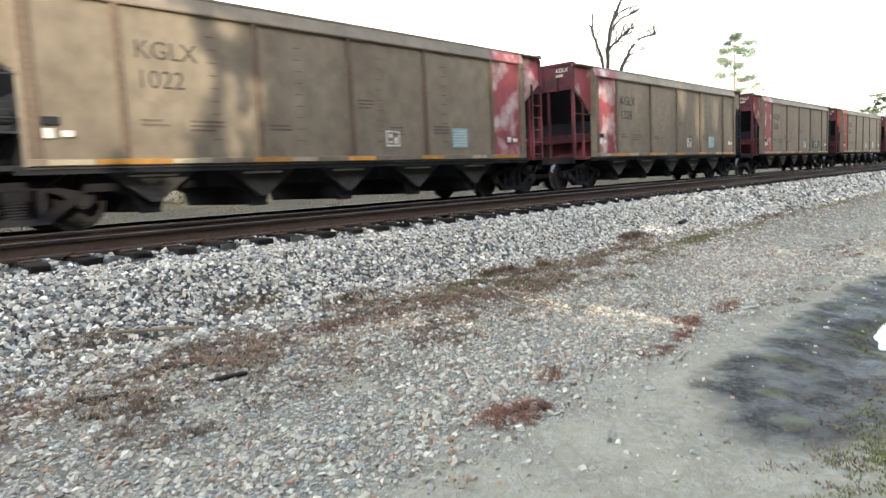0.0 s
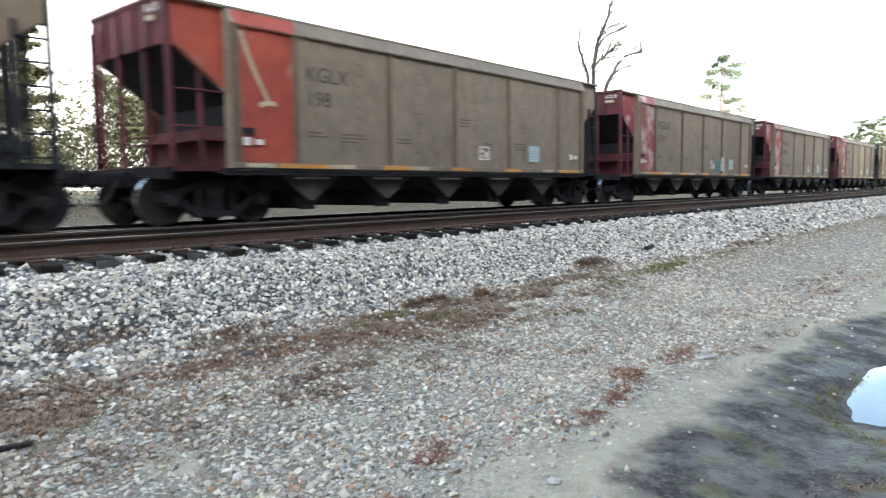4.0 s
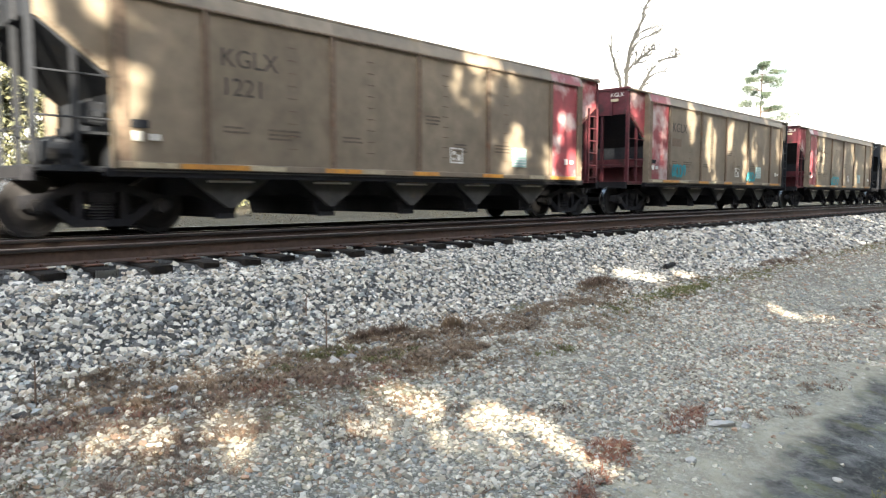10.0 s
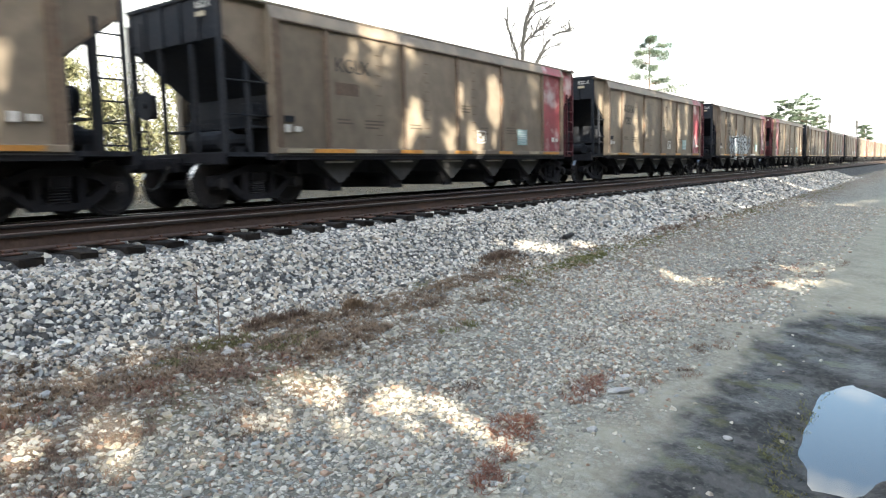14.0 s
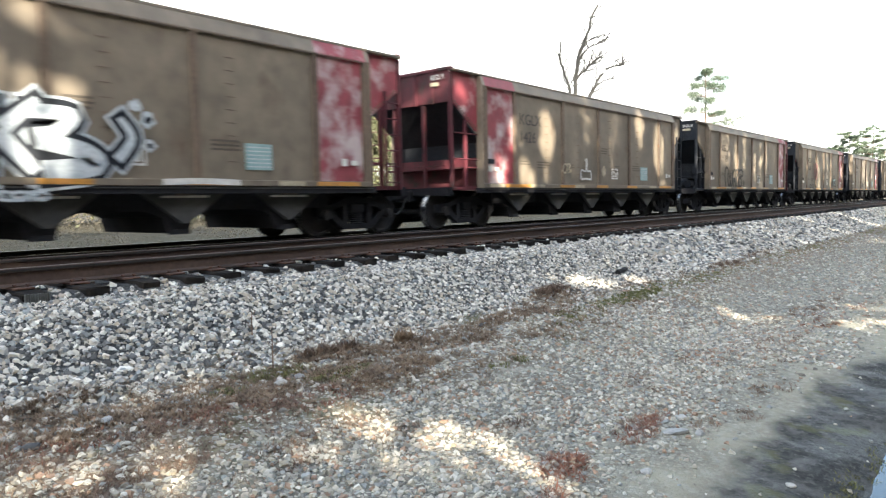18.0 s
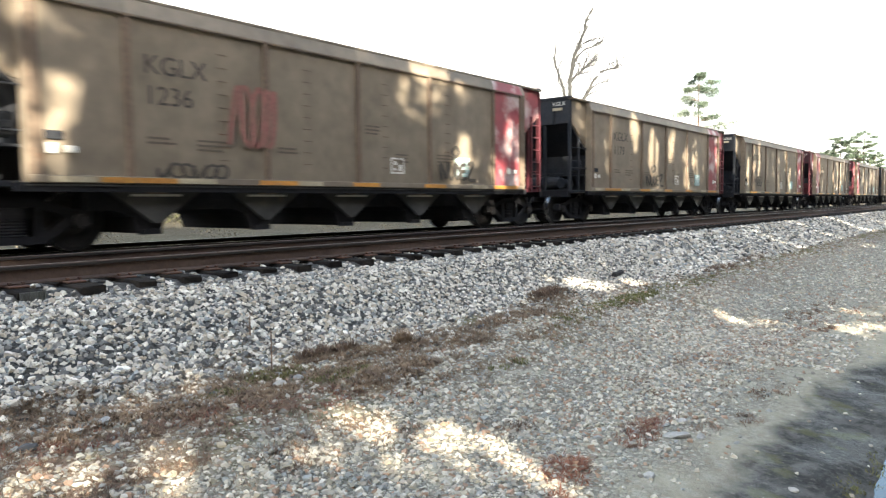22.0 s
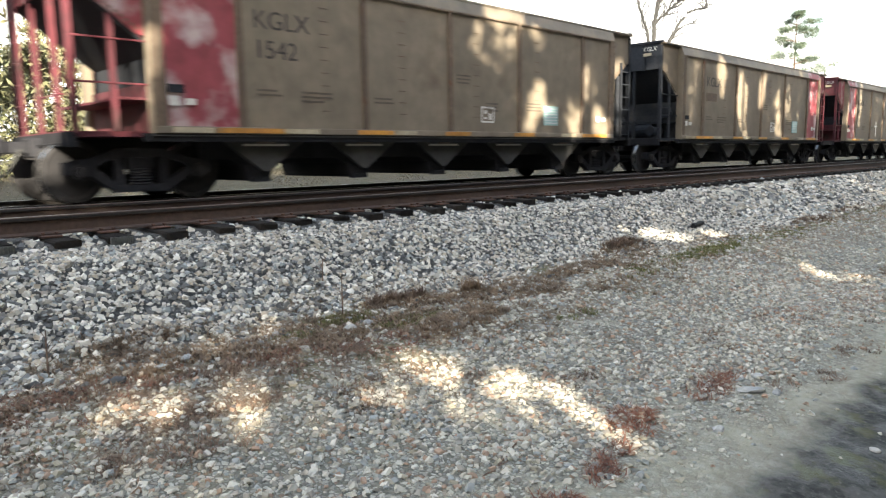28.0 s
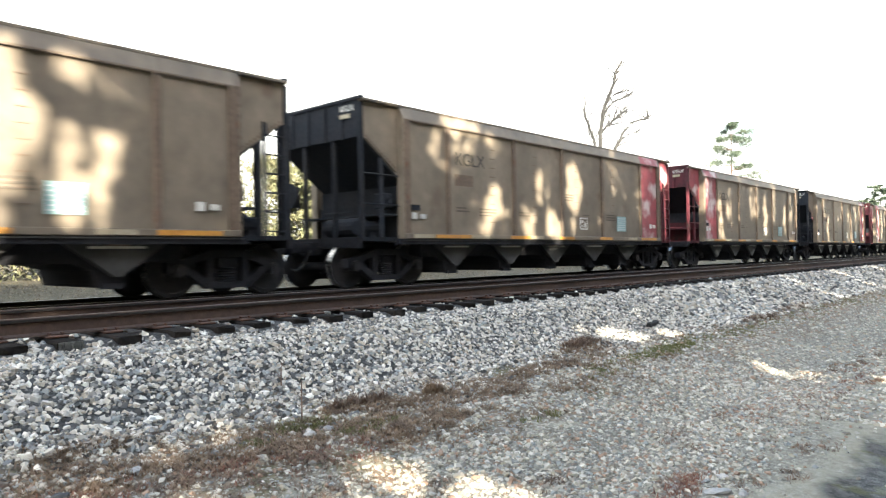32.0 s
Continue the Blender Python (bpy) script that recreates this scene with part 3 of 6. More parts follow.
def build_track(y, top, tie_from, tie_to, label):
    track = thing("railway_track", label, "railway track", "pair of tracks", "structure")
    for side in (-1, 1):
        rail = part("rail", prism(bm_new(), RAIL_PROFILE, "x", -60, 900), M["railrust"] if y < 10 else M["raildark"], track, "rust-brown steel rail" if y < 10 else "dark steel rail")
        rail.location = (0, y + side * 0.7535, top)
        part("rail_shoulder", box(bm_new(), -60, 900, -0.0385, 0.0385, -0.036, -0.010), M["raildark"], rail, "dark sides of the rail head")
        part("rail_head", box(bm_new(), -60, 900, -0.024, 0.024, -0.004, 0.0015), M["railtop"], rail, "polished running surface")
    rng = random.Random(int(y * 10))
    tie_meshes = []
    for k in range(4):
        bm = box(bm_new(), -0.115, 0.115, -1.30, 1.30, -0.18, 0.0, 0.018)
        for v in bm.verts:
            v.co += Vector((rng.uniform(-0.012, 0.012), rng.uniform(-0.02, 0.02), rng.uniform(-0.006, 0.006)))
        tie_meshes.append(part("tie", bm, M["tie"], track))
    plate = part("tie_plate", box(bm_new(), -0.095, 0.095, -0.18, 0.18, 0, 0.022, 0.006), M["plate"], track)
    spike = part("spike", rod(box(bm_new(), -0.014, 0.014, -0.02, 0.03, 0.03, 0.048, 0.004), (0, 0, -0.03), (0, 0, 0.035), 0.009, None, 6), M["plate"], track)
    n = 0
    z = top - 0.186 - 0.022
    for k in range(tie_from, tie_to):
        x = 2.09 + TIE_STEP * k
        dy, turn = rng.uniform(-0.05, 0.05), rng.uniform(-1.2, 1.2)
        m = pose(x + rng.uniform(-0.03, 0.03), y + dy, z, 0, 0, turn)
        if n < 4:
            tie = tie_meshes[n]
            tie.matrix_basis = m
        else:
            tie = again("tie", tie_meshes[rng.randrange(4)], m, track)
        if k in (0, 2) and y < 10:
            bm = bm_new()
            for j in range(11):
                box(bm, -0.105 + j * 0.0195, -0.095 + j * 0.0195, -1.338, -1.325, -0.13, -0.012)
            box(bm, -0.112, 0.112, -1.326, -1.31, -0.135, -0.006)
            part("tie_end_plate", bm, M["tag"], tie, "ribbed grey metal plate on the tie end")
        n += 1
        if x < 40:
            for side in (-1, 1):
                mp = pose(x, y + side * 0.7535, z)
                if n == 1 and side == -1:
                    plate.matrix_basis = mp
                else:
                    again("tie_plate", plate, mp, track)
                if x < 18:
                    for sx, sy in ((-0.06, -0.095), (0.06, -0.095), (0.05, 0.095)):
                        ms = pose(x + sx, y + side * 0.7535 + sy, z + 0.005, 0, 0, 180 if sy > 0 else 0)
                        if n == 1 and side == -1 and sx < 0:
                            spike.matrix_basis = ms
                        else:
                            again("spike", spike, ms, track)
    return track


build_track(NEAR_Y, NEAR_RAIL, -12, 230, "empty nearer track, rusty rails on dark timber ties")
build_track(TRAIN_Y, TRAIN_RAIL, -8, 110, "track carrying the coal train, polished rails on timber ties")

# ---------------------------------------------------------------- hopper cars
CAR_PITCH = 16.18
LEN = 14.4
POSTS = (1.15, 2.47, 4.97, 7.2, 9.43, 11.93, 13.25)
SILL, FOLD, TOP = 0.99, 3.56, 3.82
OUT, SHO, INN = 1.60, 1.51, 1.40
MESHES = {}


def shared(name, key, make, mat, parent, m=None, label=""):
    """A part on a mesh that all cars share."""
    if (key, mat.name) not in MESHES:
        ob = part(name, make(), mat)
        MESHES[(key, mat.name)] = ob.data
    else:
        ob = new(name, MESHES[(key, mat.name)])
    ob.parent = parent
    if m is not None:
        ob.matrix_basis = m
    if label:
        tagged(ob, label)
    return ob


def plate_poly(points, y0, y1):
    return prism(bm_new(), points, "y", y0, y1)


def wheel_bm():
    bm = bm_new()
    prof = [(0.0, 0.09), (0.10, 0.09), (0.12, 0.05), (0.20, 0.03), (0.36, 0.055), (0.385, 0.075), (0.455, 0.07), (0.46, -0.05), (0.485, -0.07), (0.47, -0.09), (0.38, -0.085), (0.2, -0.03), (0.0, -0.06)]
    seg = 28
    rings = []
    for r, y in prof:
        rings.append([bm.verts.new((r * math.cos(2 * math.pi * k / seg), -y, r * math.sin(2 * math.pi * k / seg))) for k in range(seg)] if r else [bm.verts.new((0, -y, 0))])
    for a, c in zip(rings, rings[1:]):
        for k in range(seg):
            q = [a[k % len(a)], a[(k + 1) % len(a)], c[(k + 1) % len(c)], c[k % len(c)]]
            q = list(dict.fromkeys(q))
            if len(q) > 2:
                bm.faces.new(q)
    bmesh.ops.recalc_face_normals(bm, faces=bm.faces)
    return bm


def tread_bm():
    bm = bm_new()
    seg = 28
    a = [bm.verts.new((0.4565 * math.cos(2 * math.pi * k / seg), -0.066, 0.4565 * math.sin(2 * math.pi * k / seg))) for k in range(seg)]
    c = [bm.verts.new((0.4635 * math.cos(2 * math.pi * k / seg), 0.045, 0.4635 * math.sin(2 * math.pi * k / seg))) for k in range(seg)]
    for k in range(seg):
        bm.faces.new((a[k], a[(k + 1) % seg], c[(k + 1) % seg], c[k]))
    return bm


def side_frame_bm():
    """A cast truck side frame with its two openings and the spring nest window."""
    bm = bm_new()
    # top chord, two diagonal legs, bottom spring seat, centre columns
    prism(bm, [(-1.10, 0.42), (-1.10, 0.60), (-0.72, 0.66), (-0.34, 0.80), (0.34, 0.80), (0.72, 0.66), (1.10, 0.60), (1.10, 0.42), (0.74, 0.46), (0.60, 0.58), (0.30, 0.67), (-0.30, 0.67), (-0.60, 0.58), (-0.74, 0.46)], "y", -0.09, 0.09)
    prism(bm, [(-0.86, 0.48), (-0.70, 0.52), (-0.36, 0.27), (-0.42, 0.15)], "y", -0.08, 0.08)
    prism(bm, [(0.86, 0.48), (0.42, 0.15), (0.36, 0.27), (0.70, 0.52)], "y", -0.08, 0.08)
    box(bm, -0.43, 0.43, -0.10, 0.10, 0.14, 0.25)
    box(bm, -0.40, -0.27, -0.08, 0.08, 0.2, 0.72)
    box(bm, 0.27, 0.40, -0.08, 0.08, 0.2, 0.72)
    return bm


def springs_bm():
    """A ridged spring pack between the columns, one turned shape."""
    bm = bm_new()
    rings = []
    for j in range(13):
        r = 0.20 if j % 2 else 0.165
        rings.append([bm.verts.new((r * math.cos(6.2832 * k / 12), 0.5 * r * math.sin(6.2832 * k / 12), 0.24 + 0.022 * j)) for k in range(12)])
    for lo, hi in zip(rings, rings[1:]):
        for k in range(12):
            bm.faces.new((lo[k], lo[(k + 1) % 12], hi[(k + 1) % 12], hi[k]))
    return bm


def axle_box_bm():
    bm = rod(bm_new(), (0, -0.13, 0), (0, 0.10, 0), 0.115, 0.10, 12)
    rod(bm, (0, -0.15, 0), (0, -0.12, 0), 0.07, 0.08, 10)
    return bm


def build_truck(parent, x):
    truck = shared("truck", "bolster", lambda: box(box(bm_new(), -0.2, 0.2, -1.1, 1.1, 0.48, 0.68, 0.03), -0.18, 0.18, -0.35, 0.35, 0.68, 0.80, 0.02), M["grime"], parent, pose(x, 0, 0), "four-wheel cast steel truck under the car end")
    for s in (-1, 1):
        turn = 0 if s < 0 else 180
        shared("side_frame", "side_frame", side_frame_bm, M["grime"], truck, pose(0, s * 1.0, 0, 0, 0, turn))
        shared("spring_nest", "springs", springs_bm, M["grime"], truck, pose(0, s * 1.02, 0))
        for ax in (-0.9, 0.9):
            wheel = shared("wheel", "wheel", wheel_bm, M["wheel"], truck, pose(ax, s * 0.775, 0.457, 0, 0, turn))
            shared("tread", "tread", tread_bm, M["tread"], truck, pose(ax, s * 0.775, 0.457, 0, 0, turn), "bright worn tread")
            shared("axle_bearing", "axle_box", axle_box_bm, M["wheel"], truck, pose(ax, s * 1.03, 0.457, 0, 0, turn))
    for ax in (-0.9, 0.9):
        shared("axle", "axle", lambda: rod(bm_new(), (0, -0.75, 0), (0, 0.75, 0), 0.085, None, 10), M["grime"], truck, pose(ax, 0, 0.457))
        shared("brake_beam", "brake_beam", lambda: box(box(bm_new(), -0.05, 0.05, -0.75, 0.75, 0.30, 0.38), -0.07, 0.07, -0.82, -0.66, 0.26, 0.52), M["grime"], truck, pose(ax * 0.4, 0, 0))
    return truck


def coupler_bm():
    bm = box(bm_new(), -0.62, 0.1, -0.09, 0.09, 0.74, 0.92, 0.02)
    box(bm, -0.86, -0.58, -0.16, 0.16, 0.70, 0.98, 0.05)
    rod(bm, (-0.80, -0.08, 0.68), (-0.80, -0.08, 1.02), 0.035)
    return bm


def hose_bm():
    bm = bm_new()
    last = None
    for k in range(9):
        u = k / 8
        p = Vector((-0.45 - 0.42 * u, -0.32 + 0.06 * u, 0.80 - 0.42 * math.sin(math.pi * min(u * 0.62, 1))))
        if last is not None:
            rod(bm, last, p, 0.025, None, 6)
        last = p
    return bm


def hopper_bm():
    """A discharge pocket: a broad top under the body that narrows to a trough across the car."""
    bm = box(bm_new(), -1.052, 1.052, -1.20, 1.20, -0.35, 0.0)
    prism(bm, [(-0.62, -0.345), (0.50, -0.345), (0.22, -0.46), (0.13, -0.72), (-0.24, -0.72), (-0.32, -0.46)], "y", -1.19, 1.19)
    return bm


def chevron_bm(w0=0.82, h=0.56):
    """The pale triangular outer plate of a pocket, folded along its rim."""
    bm = prism(bm_new(), [(-w0, 0.0), (w0, 0.0), (w0 - 0.06, -0.06), (0.06, -h), (-0.06, -h), (-w0 + 0.06, -0.06)], "y", -1.34, -1.27)
    return bm


def ladder_bm(h0, h1, w, step):
    bm = box(bm_new(), -0.03, 0.03, -0.02, 0.02, h0, h1)
    box(bm, w - 0.03, w + 0.03, -0.02, 0.02, h0, h1)
    z = h0 + 0.15
    while z < h1 - 0.05:
        rod(bm, (0, -0.01, z), (w, -0.01, z), 0.014, None, 6)
        z += step
    return bm


def dash_column_bm():
    bm = bm_new()
    for k in range(9):
        box(bm, -0.085, 0.085, -0.010, 0.0, 1.42 + 0.22 * k, 1.438 + 0.22 * k)
    return bm


def rivets_bm():
    """A row of dark lugs under the fold of the near side."""
    bm = bm_new()
    for k in range(96):
        x = 1.3 + 11.8 * k / 95
        box(bm, x - 0.026, x + 0.026, -OUT - 0.012, -OUT + 0.004, FOLD - 0.045, FOLD - 0.008)
    return bm


def cheek_rivets_bm(mir):
    """Rivet heads up the end cheek and along the cut edge of the end side plate."""
    bm = bm_new()
    for k in range(13):
        x, z = mir(1.06), 1.25 + 0.18 * k
        box(bm, x - 0.016, x + 0.016, -OUT - 0.008, -OUT + 0.002, z - 0.03, z + 0.03)
    for k in range(12):
        u = k / 11
        x, z = mir(0.14 + 0.8 * u), 3.09 - 0.57 * u
        box(bm, x - 0.02, x + 0.02, -INN - 0.034, -INN - 0.018, z - 0.02, z + 0.02)
    return bm


def bars_bm(seed, rows, width, gap=0.075, h=0.035):
    rng = random.Random(seed)
    bm = bm_new()
    for r in range(rows):
        box(bm, 0, width * rng.uniform(0.7, 1.0), -0.004, 0.0, -r * gap - h, -r * gap)
    return bm


def frame_square_bm():
    bm = bm_new()
    for x0, x1, z0, z1 in ((0, 0.42, 0, 0.035), (0, 0.42, 0.31, 0.345), (0, 0.035, 0.035, 0.31), (0.385, 0.42, 0.035, 0.31), (0.09, 0.19, 0.19, 0.27), (0.24, 0.34, 0.06, 0.20), (0.09, 0.17, 0.07, 0.12)):
        box(bm, x0, x1, -0.004, 0.0, z0, z1)
    return bm


def ribbon(points, width, y):
    """A flat painted stroke through points of (x, z)."""
    bm = bm_new()
    pts = [Vector((p[0], 0, p[1])) for p in points]
    left, right = [], []
    for i, p in enumerate(pts):
        d = (pts[min(i + 1, len(pts) - 1)] - pts[max(i - 1, 0)])
        d = d.normalized() if d.length > 1e-6 else Vector((1, 0, 0))
        n = Vector((-d.z, 0, d.x)) * width / 2
        left.append(bm.verts.new((p.x + n.x, y, p.z + n.z)))
        right.append(bm.verts.new((p.x - n.x, y, p.z - n.z)))
    for i in range(len(pts) - 1):
        bm.faces.new((left[i], left[i + 1], right[i + 1], right[i]))
    return bm


def scrawl(car, x, z, w, h, mat, seed, strokes=5, width=0.05, label="spray-painted scrawl", name="graffiti"):
    """Looping spray strokes, side by side."""
    rng = random.Random(seed)
    for s in range(strokes):
        cx, pts = x + w * (s + 0.5) / strokes, []
        p1, p2, q = rng.uniform(0, 6.28), rng.uniform(0, 6.28), rng.uniform(0.8, 1.7)
        for k in range(22):
            u = k / 21
            pts.append((cx + 0.62 * w / strokes * math.sin(p2 + 1.57 + 0.35 * math.sin(p1) + u * 6.6), z + h * (0.5 + 0.5 * math.sin(p2 + u * 6.6 * (1.0 if s % 3 else 1.5)))))
        part(name, ribbon(pts, width, -OUT - 0.006 - 0.0006 * s), mat, car, label)


def blob_bm(x, z, rx, rz, seed, y, seg=20, rough=0.2):
    bm = bm_new()
    rng = random.Random(seed)
    bm.faces.new([bm.verts.new((x + rx * (1 + rng.uniform(-rough, rough)) * math.cos(6.2832 * k / seg), y, z + rz * (1 + rng.uniform(-rough, rough)) * math.sin(6.2832 * k / seg))) for k in range(seg)])
    return bm


def build_car(kind, red):
    """One hopper car, its leading end at x = 0, rail top at z = 0. kind A: leading end red; B: trailing end red."""
    label = "tan coal hopper car with faded red leading end" if kind == "A" else "tan coal hopper car, black leading end, red trailing end"
    car = thing("hopper_car", label, "freight car", "coal train")
    ends = [red if kind == "A" else M["tan"], M["tan"] if kind == "A" else red]
    fronts = [M["dark_red"] if kind == "A" else M["black"], M["black"] if kind == "A" else M["dark_red"]]
    for s in (-1, 1):
        for k in range(6):
            x0, x1 = POSTS[k], POSTS[k + 1]
            mat = ends[0] if k == 0 else ends[1] if k == 5 else M["tan"]
            shared("side_panel", ("panel", k, s), lambda: box(bm_new(), x0, x1, s * (OUT - 0.05) if s < 0 else OUT - 0.08, s * (OUT - 0.08) if s < 0 else OUT - 0.05, SILL + 0.10, FOLD), mat, car, None,
                   "faded red end panel" if mat is red else "")
            shared("upper_panel", ("upper", k, s), lambda: prism(bm_new(), [(s * OUT, FOLD - 0.03), (s * OUT, FOLD), (s * SHO, TOP), (s * (SHO - 0.05), TOP), (s * (OUT - 0.06), FOLD - 0.03)], "x", x0, x1), mat, car)
        for k, x in enumerate(POSTS):
            w = 0.10 if k in (0, 6) else 0.06
            mat = M["rib"]
            shared("side_post", ("post", k, s), lambda: box(bm_new(), x - w, x + w, -OUT if s < 0 else OUT - 0.06, -OUT + 0.06 if s < 0 else OUT, SILL + 0.02, FOLD - 0.002, 0.012), mat, car)
        shared("side_sill", ("sill", s), lambda: box(bm_new(), 1.05, 13.35, -OUT - 0.012 if s < 0 else OUT - 0.07, -OUT + 0.07 if s < 0 else OUT + 0.012, SILL + 0.02, SILL + 0.13, 0.01), M["tan"], car)
        shared("lower_beam", ("beam", s), lambda: box(bm_new(), 0.9, 13.5, s * 1.5 - 0.06, s * 1.5 + 0.06, SILL - 0.10, SILL + 0.02), M["grime"], car)
        shared("top_chord", ("chord", s), lambda: box(bm_new(), 0.0, LEN, (s * SHO if s < 0 else INN - 0.05) - 0.015, (s * SHO if s > 0 else -INN + 0.05) + 0.015, TOP - 0.03, TOP + 0.03, 0.012), M["tan"], car)
        for e in (0, 1):
            mir = (lambda v: v) if e == 0 else (lambda v: LEN - v)
            pts = [(mir(0.0), TOP), (mir(1.12), TOP), (mir(1.12), 2.40), (mir(0.95), 2.44), (mir(0.12), 3.05), (mir(0.0), 3.08)]
            shared("end_side_plate", ("tri", e, s), lambda: plate_poly(pts, s * INN - 0.02, s * INN + 0.02), ends[e] if ends[e] is not M["tan"] else M["tan"], car)
            shared("corner_post", ("cpost", e, s), lambda: box(bm_new(), min(mir(-0.03), mir(0.06)), max(mir(-0.03), mir(0.06)), s * INN - 0.05, s * INN + 0.05, SILL, TOP - 0.05, 0.01), fronts[e], car)
            shared("end_cheek", ("cheek", e, s), lambda: prism(bm_new(), [(s * INN, SILL + 0.02), (s * (OUT - 0.002), SILL + 0.02), (s * (OUT - 0.002), FOLD), (s * SHO, TOP - 0.004), (s * INN, TOP - 0.004)], "x", min(mir(1.03), mir(1.17)), max(mir(1.03), mir(1.17))), M["tan"], car)
    for e in (0, 1):
        mir = (lambda v: v) if e == 0 else (lambda v: LEN - v)
        def bx(x0, x1, *r):
            return box(bm_new(), min(mir(x0), mir(x1)), max(mir(x0), mir(x1)), *r)
        shared("end_sheet", ("end", e), lambda: bx(0.0, 0.05, -INN, INN, 3.08, TOP + 0.03), fronts[e], car)
        shared("end_cap", ("cap", e), lambda: bx(-0.05, 0.10, -INN - 0.05, INN + 0.05, TOP + 0.01, TOP + 0.08), fronts[e], car)
        for k, y in enumerate((-0.85, -0.3, 0.3, 0.85)):
            shared("end_stiffener", ("stiff", e, k), lambda: bx(-0.05, 0.0, y - 0.04, y + 0.04, 3.06, TOP), fronts[e], car)
        shared("slope_sheet", ("slope", e), lambda: prism(bm_new(), [(mir(0.03), 3.08), (mir(0.06), 3.12), (mir(2.75), 1.05), (mir(2.72), 1.0)], "y", -INN + 0.03, INN - 0.03), M["black"], car)
        for k, y in enumerate((-0.5, 0.5)):
            shared("end_brace", ("brace", e, k), lambda: prism(bm_new(), [(mir(0.02), 3.06), (mir(0.10), 3.06), (mir(0.10), 1.04), (mir(0.02), 1.04)], "y", y - 0.04, y + 0.04), fronts[e], car)
        shared("side_brace", ("sbrace", e), lambda: prism(bm_new(), [(mir(0.52), 2.70), (mir(0.60), 2.66), (mir(0.60), 1.04), (mir(0.52), 1.04)], "y", -INN - 0.03, -INN + 0.03), fronts[e], car)
        shared("end_bulkhead", ("bulk", e), lambda: bx(1.19, 1.23, -INN + 0.01, INN - 0.01, SILL + 0.05, 2.16), M["black"], car)
        shared("tool_shelf", ("shelf", e), lambda: bx(0.62, 1.18, -INN + 0.02, INN - 0.02, 1.50, 1.54), fronts[e], car)
        tagged(shared("cheek_rivets", ("crivets", e), lambda: cheek_rivets_bm(mir), M["rib"], car), kind="stuff")
        shared("end_platform", ("plat", e), lambda: bx(-0.12, 1.2, -INN, INN, SILL - 0.03, SILL + 0.05), fronts[e], car)
        shared("end_sill", ("esill", e), lambda: bx(-0.14, 0.0, -INN - 0.03, INN + 0.03, SILL - 0.17, SILL + 0.03), M["grime"], car)
        for k, z in enumerate((1.72, 2.34)):
            if e == 0:
                shared("side_rail", ("srail", k), lambda: rod(bm_new(), (0.02, -INN - 0.04, z), (1.06, -INN - 0.04, z), 0.016, None, 6), fronts[e], car)
        shared("lower_panel", ("lpanel", e), lambda: bx(1.13, 1.16, -INN + 0.03, INN - 0.03, SILL + 0.06, 1.78), fronts[e], car)
        if e == 1:
            shared("ladder", ("ladder", e), lambda: ladder_bm(SILL - 0.02, 3.05, 0.42, 0.34), fronts[e], car, pose(mir(0.06) - (0.0 if e == 0 else 0.42), -INN - 0.06, 0))
        shared("end_ladder", ("eladder", e), lambda: ladder_bm(SILL - 0.3, 3.6, 0.42, 0.34), fronts[e], car, pose(mir(-0.07), 0.95, 0, 0, 0, 90))
        shared("grab_iron", ("grab", e), lambda: rod(rod(rod(bm_new(), (0, 0, 0), (0, 0.9, 0), 0.013, None, 6), (0, 0, 0), (0.06, 0, 0), 0.013, None, 6), (0, 0.9, 0), (0.06, 0.9, 0), 0.013, None, 6), fronts[e], car, pose(mir(-0.10) - (0 if e == 0 else -0.0), -1.2, 1.55))
        shared("coupler", ("coupler",), coupler_bm, M["grime"], car, pose(mir(0), 0, 0, 0, 0, 180 * e))
        shared("air_hose", ("hose",), hose_bm, M["hose"], car, pose(mir(0), 0, 0, 0, 0, 180 * e))
        for k in (0, 1):
            shared("uncoupling_lever", ("lever", e, k), lambda: rod(bm_new(), (mir(-0.2), -1.35 if k else 0.1, 0.86), (mir(-0.2), -0.1 if k else 1.35, 0.86), 0.014, None, 6), M["grime"], car)
        build_truck(car, mir(1.0))
    # brake gear on the leading end of black-ended cars, the trailing end of the others
    e = 0 if kind == "B" else 1
    bxp = 0.55 if e == 0 else LEN - 0.55
    shared("air_reservoir", ("reservoir",), lambda: rod(rod(bm_new(), (0, -0.9, 0), (0, 0.2, 0), 0.2, None, 14), (0, -0.95, 0), (0, -0.9, 0), 0.12, 0.2, 14), M["black"], car, pose(bxp, 0.1, 1.28))
    shared("brake_cylinder", ("bcyl",), lambda: box(rod(bm_new(), (-0.3, 0, 0), (0.25, 0, 0), 0.15, None, 12), -0.1, 0.1, -0.18, 0.18, -0.22, -0.1), M["black"], car, pose(bxp, -0.95, 1.25))
    shared("control_valve", ("valve",), lambda: box(box(bm_new(), -0.14, 0.14, -0.16, 0.16, 0, 0.34, 0.03), -0.08, 0.08, -0.24, 0.24, 0.08, 0.22, 0.03), M["black"], car, pose(bxp + (0.35 if e == 0 else -0.35), -1.1, 1.65))
    shared("hand_brake", ("hbrake", e), lambda: box(rod(rod(bm_new(), (0, 0, 0), (-0.05, 0, 0), 0.28, None, 16), (-0.05, 0, 0), (-0.1, 0, 0), 0.06, None, 8), 0, 0.14, -0.17, 0.17, -0.25, 0.2, 0.02), M["black"], car, pose(-0.16 if e == 0 else LEN + 0.16, 0.75, 2.0, 0, 0, 180 * e))
    shared("center_sill", ("csill",), lambda: box(bm_new(), -0.3, LEN + 0.3, -0.26, 0.26, 0.68, 0.97, 0.02), M["grime"], car)
